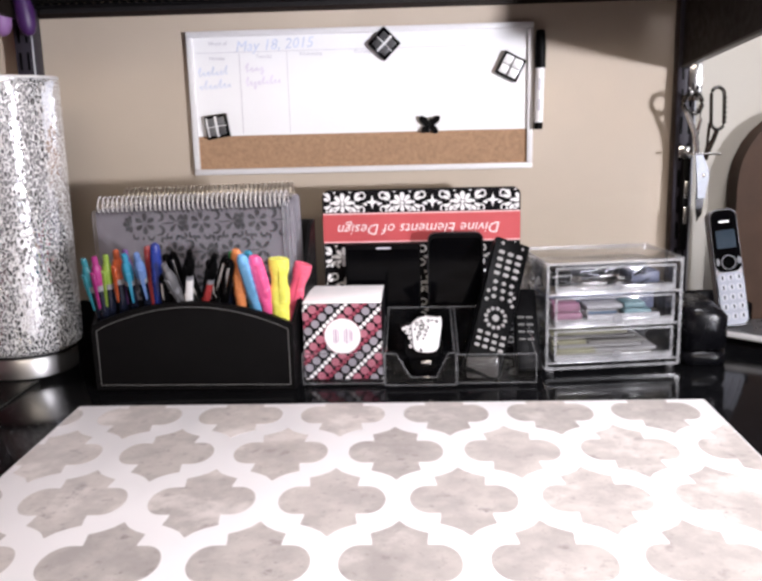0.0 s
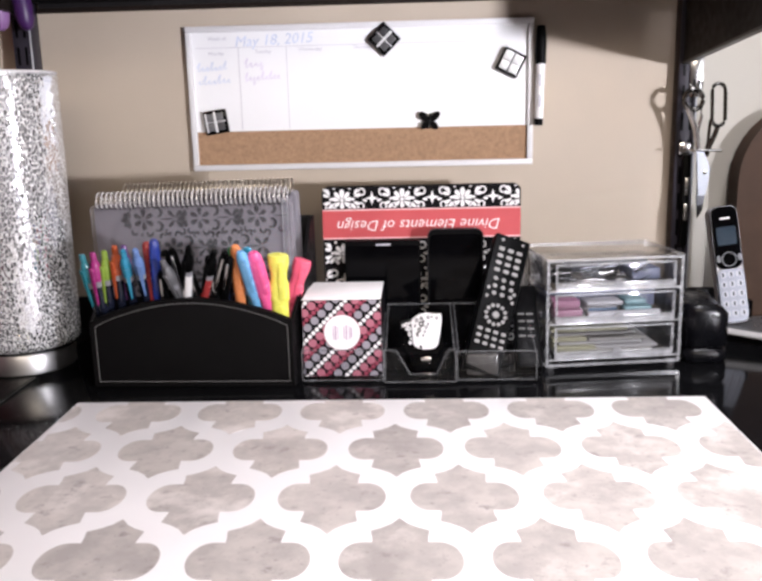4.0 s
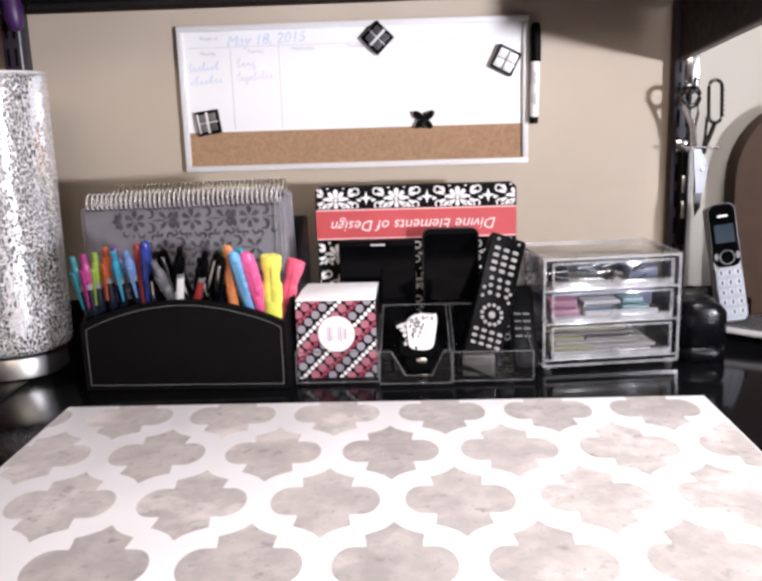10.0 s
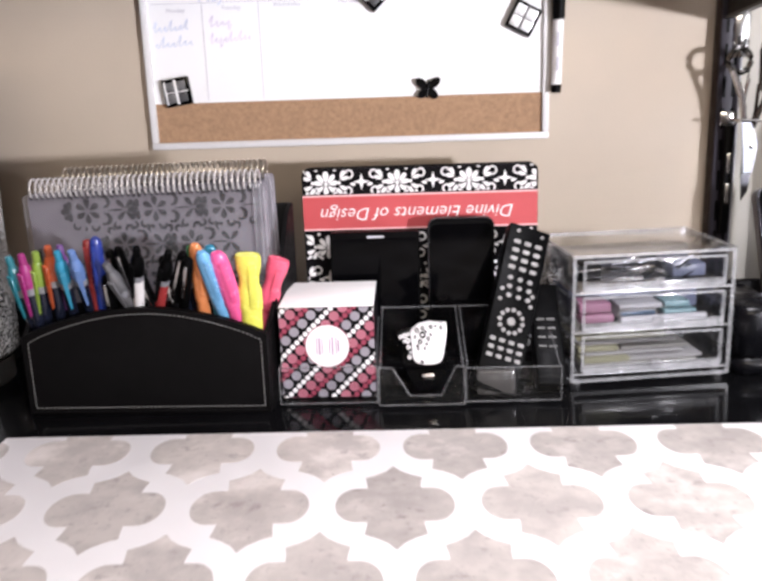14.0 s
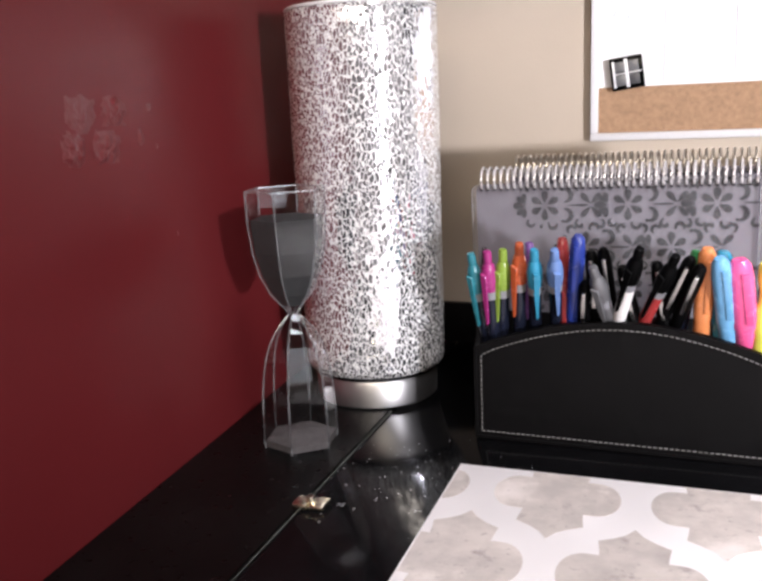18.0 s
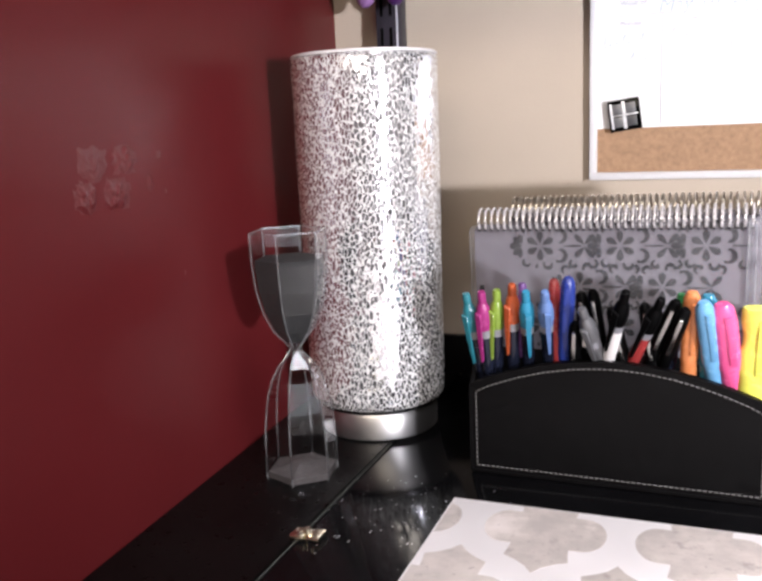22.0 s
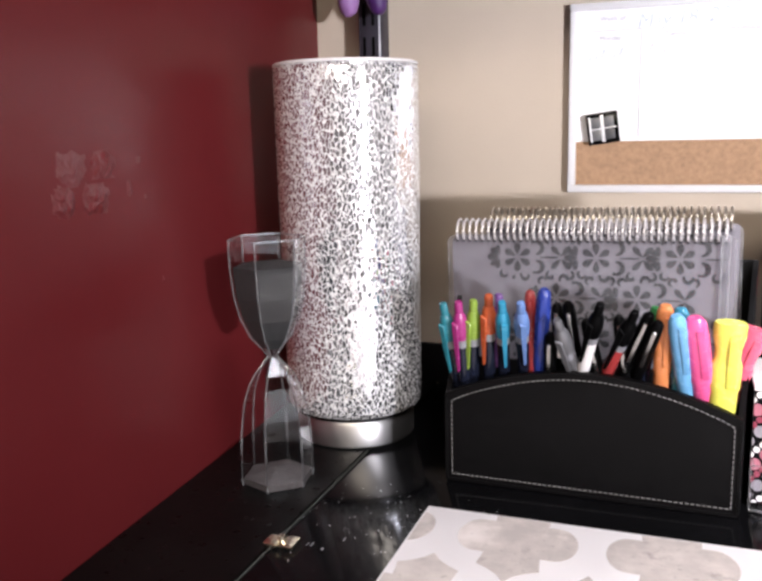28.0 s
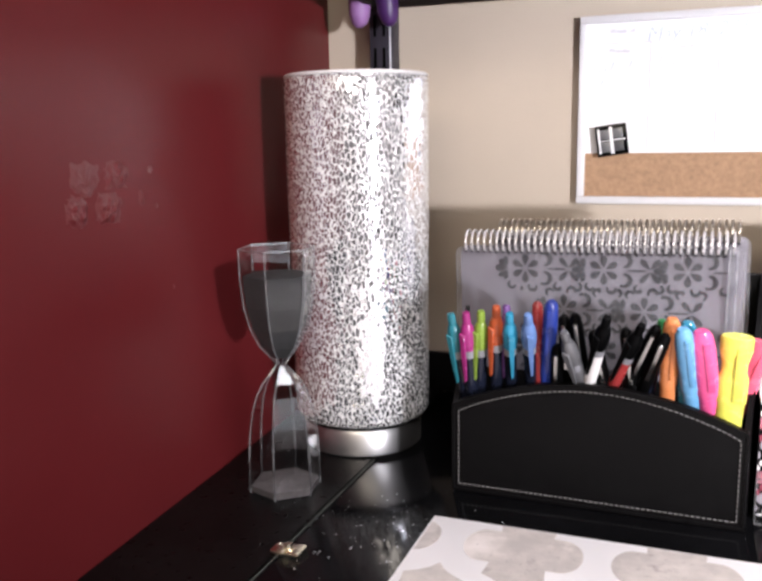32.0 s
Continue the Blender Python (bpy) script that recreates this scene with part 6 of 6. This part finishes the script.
# bottom drawer: thin pads of notes, a little fanned out
for x0, x1, y, z, h, tone, lab in (
        (0.0135, 0.1350, 0.006, 0.7682, 0.0032, (0.30, 0.29, 0.27), "pale grey"), (0.0135, 0.0640, 0.006, 0.7716, 0.0050, (0.30, 0.29, 0.19), "pale yellow"), (0.0580, 0.1420, 0.009, 0.7716, 0.0036, (0.36, 0.35, 0.35), "grey white"),
        (0.0200, 0.1240, 0.014, 0.7768, 0.0024, (0.33, 0.32, 0.32), "grey white"), (0.0135, 0.0560, 0.018, 0.7796, 0.0052, (0.26, 0.25, 0.16), "yellow green"), (0.0600, 0.1330, 0.020, 0.7796, 0.0028, (0.31, 0.30, 0.31), "pale grey"),
        (0.0160, 0.1200, 0.024, 0.7852, 0.0030, (0.25, 0.24, 0.24), "dull grey"), (0.0150, 0.1120, 0.030, 0.7886, 0.0044, (0.29, 0.28, 0.24), "pale yellow")):
    bm = bmesh.new()
    box(bm, DX0 + x0, DX0 + x1, DF + y, DF + 0.080, z, z + h, 0.0005)
    solid("note_pad", bm, material(lab.replace(" ", "_") + "_paper", tuple(0.62 * c for c in tone), 0.8), lab + " sticky note pad in the clear bottom drawer", "note pad", group="note pads in the drawer")

# the whole chest stands a little askew
ASKEW = Matrix.Translation((0.291, 0.862, 0)) @ pose(0, 0, 0, 0, 0, 7.3) @ Matrix.Translation((-0.29, -0.86, 0))
chest.matrix_basis = ASKEW @ Matrix.Translation(chest.location)
for ob in list(scene.collection.objects):
    if ob.parent is None and ob.name.split(".")[0] in ("paper_clip", "small_box", "eraser", "sleeve_band", "white_marker", "dark_case", "note_pad"):
        ob.matrix_basis = ASKEW

# ---- beside the drawers: sharpener, cordless phone, brown block for a wall shadow ----
sharp = thing("pencil_sharpener", (0.412, 0.90, DESK), "black rounded electric pencil sharpener with glossy front", "pencil sharpener")
SHEEN = material("blue_black_sheen", (0.003, 0.003, 0.004), 0.26, vary=0.1, scale=60, spec=0.22)


def crown(x, y):
    """The sharpener's sloping back."""
    return 0.8240 + 0.06 * (y - 0.874) - 0.45 * max(0.0, x - 0.414)


def shell(bm, cx, cy, w, d, r, z0, z1=None):
    rows = []
    for inset, drop in ((0.0015, None), (0.0, None), (0.0, 0.008), (0.0022, 0.0025), (0.007, 0.0)):
        loop_ = rrect(cx, cy, w - 2 * inset, d - 2 * inset, r - inset * 0.6, 8)
        rows.append([bm.verts.new((x, y, (z0 if not rows else z0 + 0.0015) if drop is None else (z1 if z1 else crown(x, y)) - drop)) for x, y in loop_])
    n = len(rows[0])
    for p, q in zip(rows, rows[1:]):
        for k in range(n):
            bm.faces.new([p[k], p[(k + 1) % n], q[(k + 1) % n], q[k]])
    bm.faces.new(rows[0][::-1])
    bm.faces.new(rows[-1])


bm = bmesh.new()
shell(bm, 0.4080, 0.916, 0.060, 0.086, 0.020, DESK + 0.0205)
part("housing", bm, SHEEN, sharp, "black rounded housing", 70)
bm = bmesh.new()
shell(bm, 0.4080, 0.916, 0.0595, 0.0855, 0.020, DESK + 0.0005, DESK + 0.0200)
part("shavings_drawer", bm, SHEEN, sharp, "", 70)
bm = bmesh.new()
lathe(bm, 0.418, 0.905, [(0, 0), (0.004, 0), (0.0045, 0.0018), (0.003, 0.0026), (0, 0.0026)], 14, m=Matrix.Translation((0, 0, crown(0.418, 0.905) - 0.0006)))
part("button", bm, DARK_STEEL, sharp)

base = thing("phone_base", (0.51, 0.98, DESK), "dark charging base of a cordless phone with silver front edge", "phone base")
foot_plan = [(0.460, 0.990), (0.535, 0.925), (0.600, 0.985), (0.600, 1.036), (0.470, 1.036)]
bm = bmesh.new()
prism(bm, foot_plan, DESK + 0.0005, DESK + 0.0085, "xy")
part("body", bm, BLACK, base, "", 40)
bm = bmesh.new()
prism(bm, [(0.454, 0.986), (0.533, 0.917), (0.604, 0.983), (0.604, 1.040), (0.464, 1.040)], DESK + 0.0087, DESK + 0.0165, "xy")
bmesh.ops.bevel(bm, geom=bm.edges[:], offset=0.002, segments=2, affect="EDGES")
part("silver_band", bm, material("silver_grey_plastic", (0.62, 0.61, 0.61), 0.35, 0.1), base, "silver grey edge band", 40)
bm = bmesh.new()
prism(bm, [(0.460, 0.989), (0.533, 0.925), (0.598, 0.985), (0.598, 1.034), (0.470, 1.034)], DESK + 0.0150, DESK + 0.0180, "xy")
part("top_plate", bm, material("dark_grey_plastic", (0.06, 0.06, 0.062), 0.3), base, "dark grey top plate", 40)
bm = bmesh.new()
box(bm, 0.460, 0.520, 1.020, 1.034, DESK + 0.0182, DESK + 0.045, 0.004)
part("cradle", bm, BLACK_GLOSS, base)

P0, P1 = (0.4870, 1.0000, DESK + 0.0190), (0.4695, 1.0300, 0.9235)
M = along(P0, P1)
LN = (Vector(P1) - Vector(P0)).length
hand = thing("cordless_phone", P0, "silver and black cordless phone handset standing in its base", "phone")
bm = bmesh.new()
prism(bm, rrect(0, LN / 2, 0.0355, LN, 0.010), -0.008, 0.012, "xz", M)
part("back_shell", bm, material("pale_silver_plastic", (0.28, 0.27, 0.28), 0.35), hand, "pale silver shell", 40)
bm = bmesh.new()
ring(bm, rrect(0, LN / 2, 0.0367, LN + 0.001, 0.0105), rrect(0, LN / 2, 0.0345, LN - 0.003, 0.011), -0.0092, -0.004, "xz", M)
part("silver_rim", bm, DARK_STEEL, hand, "silver rim", 40)
bm = bmesh.new()
prism(bm, rrect(0, LN * 0.235, 0.0338, LN * 0.45, 0.008), -0.0105, -0.008, "xz", M)
part("key_panel", bm, material("pale_key_panel", (0.22, 0.235, 0.28), 0.35), hand, "pale silver key panel", 40)
bm = bmesh.new()
prism(bm, rrect(0, LN * 0.728, 0.0340, LN * 0.53, 0.010), -0.0105, -0.008, "xz", M)
part("upper_panel", bm, BLACK_GLOSS, hand, "glossy black upper panel", 40)
bm = bmesh.new()
prism(bm, rrect(0, LN * 0.745, 0.0255, LN * 0.155, 0.002), -0.0112, -0.0102, "xz", M)
part("display", bm, material("grey_lcd", (0.016, 0.028, 0.042), 0.15), hand, "dull grey display", 40)
bm = bmesh.new()
box(bm, -0.0066, 0.0066, -0.0112, -0.0102, LN * 0.887, LN * 0.901, 0, M)
part("logo_bar", bm, CELL_LIGHT, hand, "white logo bar", 0)
bm = bmesh.new()
ring(bm, oval(0, LN * 0.545, 0.0100, 0.0100, 0, 20), oval(0, LN * 0.545, 0.0088, 0.0088, 0, 20), -0.0122, -0.0100, "xz", M)
part("navigation_ring", bm, material("dull_key_grey", (0.07, 0.075, 0.085), 0.35), hand, "grey navigation ring", 40)
for s in (-1, 1):
    bm = bmesh.new()
    prism(bm, oval(s * 0.0140, LN * 0.555, 0.0026, 0.0050, 0, 10), -0.0118, -0.0100, "xz", M)
    part("call_key", bm, material("dull_key_grey", (0.07, 0.075, 0.085), 0.35), hand)
KEY = material("grey_phone_key", (0.31, 0.32, 0.36), 0.4)
for row in range(5):
    for col in (-1, 0, 1):
        bm = bmesh.new()
        prism(bm, rrect(col * 0.0104, LN * 0.415 - 0.0132 * row, 0.0084, 0.0088, 0.003, 2), -0.0116, -0.0100, "xz", M)
        k = part("key", bm, KEY, hand, smooth=40)
        bm = bmesh.new()
        box(bm, col * 0.0110 - 0.0010, col * 0.0110 + 0.0010, -0.0121, -0.0112, LN * 0.415 - 0.0132 * row - 0.0026, LN * 0.415 - 0.0132 * row + 0.0026, 0, M)
        part("key_mark", bm, BLACK, k, smooth=0)

# added block: its brown and outline stand in for a shadow on the wall
shade_block = thing("loudspeaker", (0.56, 1.02, DESK), "dark brown block with rounded top standing in for a wall shadow", "loudspeaker")
bm = bmesh.new()
outline = [(0.500, DESK), (0.500, 0.93)] + [(0.590 + 0.090 * math.cos(radians(180 - 90 * k / 8)), 0.955 + 0.100 * math.sin(radians(180 - 90 * k / 8))) for k in range(9)] + [(0.72, 1.055), (0.72, DESK)]
prism(bm, outline, 1.052, WALL - 0.010)
part("shade_body", bm, material("wall_shade_brown", (0.058, 0.036, 0.026), 0.55, vary=0.25, scale=25, spec=0.06), shade_block, "", 40)
bm = bmesh.new()
lathe(bm, 0.620, 0.90, [(0, 0), (0.050, 0), (0.056, 0.004), (0.050, 0.006), (0.0, 0.002)], 28, m=Matrix(((1, 0, 0, 0), (0, 0, -1, 1.0515), (0, 1, 0, 0), (0, 0, 0, 1))))
part("added_disc", bm, BLACK_METAL, shade_block)

# ---- hanging tools ----
SY = WALL - 0.050
sc = thing("scissors", (0.450, SY, 0.985), "silver shears with dark loop handles hanging from the upright", "scissors")
GUNMETAL = material("dark_chrome", (0.11, 0.105, 0.10), 0.18, 1.0, vary=0.2, scale=300)
BLADE = material("grey_blade_steel", (0.20, 0.21, 0.235), 0.36, 0.6, vary=0.1, scale=200)


def loop(cx, cz, rx, rz, turn, n=24):
    return [(x, SY, z) for x, z in oval(cx, cz, rx, rz, turn, n)]


bm = bmesh.new()
bent(bm, loop(0.4325, 1.0665, 0.0124, 0.0134, 10), 0.0034, 8, True)
part("handle_loop", bm, GUNMETAL, sc, "dark chrome round loop handle")
bm = bmesh.new()
side = [(0.0086 * math.cos(radians(a)), 0.0195 + 0.0086 * math.sin(radians(a))) for a in range(0, 181, 30)]
long_loop = side + [(-x, -z) for x, z in side]
bent(bm, [(0.4662 + x - 0.04 * z, SY, 1.0590 + z) for x, z in long_loop], 0.0025, 8, True)
part("handle_loop", bm, GUNMETAL, sc, "dark notched long loop handle")
bm = bmesh.new()
for k in range(7):
    z = 1.0800 - 0.0066 * k
    lathe(bm, 0.4772 - 0.04 * (z - 1.059) - 0.0030 * (k == 0), SY, [(0, z - 0.0018), (0.0017, z), (0, z + 0.0018)], 8)
part("grip_notches", bm, BLACK, sc)
for pts, r, mtl, lab in (
        ([(0.4255, SY, 1.0560), (0.4310, SY, 1.0430), (0.4370, SY, 1.0280), (0.4420, SY, 1.0010)], 0.0036, STEEL, "bright chrome shank"),
        ([(0.4430, SY, 1.0570), (0.4440, SY, 1.0440), (0.4410, SY, 1.0290), (0.4425, SY, 1.0120)], 0.0026, STEEL, "bright chrome shank"),
        ([(0.4575, SY + 0.003, 1.0400), (0.4566, SY + 0.003, 1.0240), (0.4560, SY + 0.003, 1.0100), (0.4520, SY + 0.003, 0.9900)], 0.0022, GUNMETAL, "dark chrome shank"),
        ([(0.4680, SY + 0.003, 1.0310), (0.4640, SY + 0.003, 1.0180), (0.4590, SY + 0.003, 1.0060), (0.4540, SY + 0.003, 0.9900)], 0.0034, GUNMETAL, "dark chrome shank")):
    bm = bmesh.new()
    bent(bm, pts, r, 8)
    part("shank", bm, mtl, sc, lab)
bm = bmesh.new()
prism(bm, [(0.4390, 1.0010), (0.4480, 1.0010), (0.4605, 0.9730), (0.4555, 0.9370), (0.4448, 0.9370)], SY - 0.0016, SY + 0.0012)
bmesh.ops.bevel(bm, geom=bm.edges[:], offset=0.0005, segments=1, affect="EDGES")
part("blade", bm, BLADE, sc, "pale steel blade", 30)
bm = bmesh.new()
prism(bm, [(0.4440, 0.9900), (0.4530, 0.9850), (0.4552, 0.9370), (0.4528, 0.9160), (0.4462, 0.9050), (0.4440, 0.9300)], SY + 0.0016, SY + 0.0038)
part("blade", bm, DARK_STEEL, sc, "dark rear blade", 30)
bm = bmesh.new()
lathe(bm, 0.4520, 0.9690, [(0, 0), (0.0026, 0), (0.0024, 0.0015), (0, 0.0022)], 14, m=Matrix(((1, 0, 0, 0), (0, 0, -1, SY - 0.0016), (0, 1, 0, 0), (0, 0, 0, 1))))
part("pivot_screw", bm, CHROME, sc)
hook = thing("tool_hook", (0.450, WALL - 0.02, 1.0), "small steel hook on the slotted upright", "hook")
bm = bmesh.new()
bent(bm, [(0.4440, WALL - 0.020, 1.0000), (0.4440, SY - 0.002, 0.9990), (0.4440, SY - 0.008, 0.9995), (0.4800, SY - 0.008, 0.9985)], 0.0018, 8)
part("prong", bm, STEEL, hook)
bm = bmesh.new()
box(bm, 0.4340, 0.4540, WALL - 0.0235, WALL - 0.0200, 0.992, 1.008, 0.0008)
part("plate", bm, CHROME, hook)
knife = thing("craft_knife", (0.446, WALL - 0.03, 0.93), "slim black craft knife hanging on the upright", "craft knife")
bm = bmesh.new()
box(bm, 0.4385, 0.4490, WALL - 0.0320, WALL - 0.0215, 0.862, 0.992, 0.002)
part("handle", bm, BLACK, knife)
for z in (0.912, 0.948):
    bm = bmesh.new()
    box(bm, 0.4415, 0.4465, WALL - 0.0330, WALL - 0.0315, z - 0.012, z + 0.012, 0.0004)
    part("slider", bm, STEEL, knife, "steel slider")

for ob in (hook, knife):
    ob.location.x -= 0.009

LILAC, PURPLE = material("lilac_rubber", (0.30, 0.15, 0.36), 0.45, vary=0.1), material("deep_purple_rubber", (0.055, 0.015, 0.10), 0.45, vary=0.1)
pl = thing("pliers", (-0.505, WALL - 0.05, 1.20), "pliers with lilac and deep purple handles hanging in the corner", "pliers")
for xs, mtl, lab in (((-0.4950, -0.5000, -0.5010, -0.5015, -0.5018, -0.5018), LILAC, "lilac handle grip"), ((-0.4850, -0.4740, -0.4690, -0.4670, -0.4657, -0.4655), PURPLE, "deep purple handle grip")):
    pts = [(x, 1.040, z) for x, z in zip(xs, (1.296, 1.246, 1.211, 1.193, 1.184, 1.180))]
    rr = [0.0060, 0.0100, 0.0128, 0.0118, 0.0085, 0.0040]
    bm = bmesh.new()
    bent(bm, pts, rr, 12)
    part("handle", bm, mtl, pl, lab, 60)
bm = bmesh.new()
lathe(bm, -0.4975, 1.040, [(0, 1.292), (0.012, 1.293), (0.012, 1.306), (0.006, 1.336), (0, 1.341)], 14)
part("jaw", bm, STEEL, pl)
bm = bmesh.new()
bent(bm, [(-0.4975, 1.066, 1.322), (-0.4975, 1.036, 1.322), (-0.4975, 1.024, 1.330)], 0.0020, 8)
solid("wall_hook", bm, STEEL, "small steel wall hook carrying the pliers", "hook")
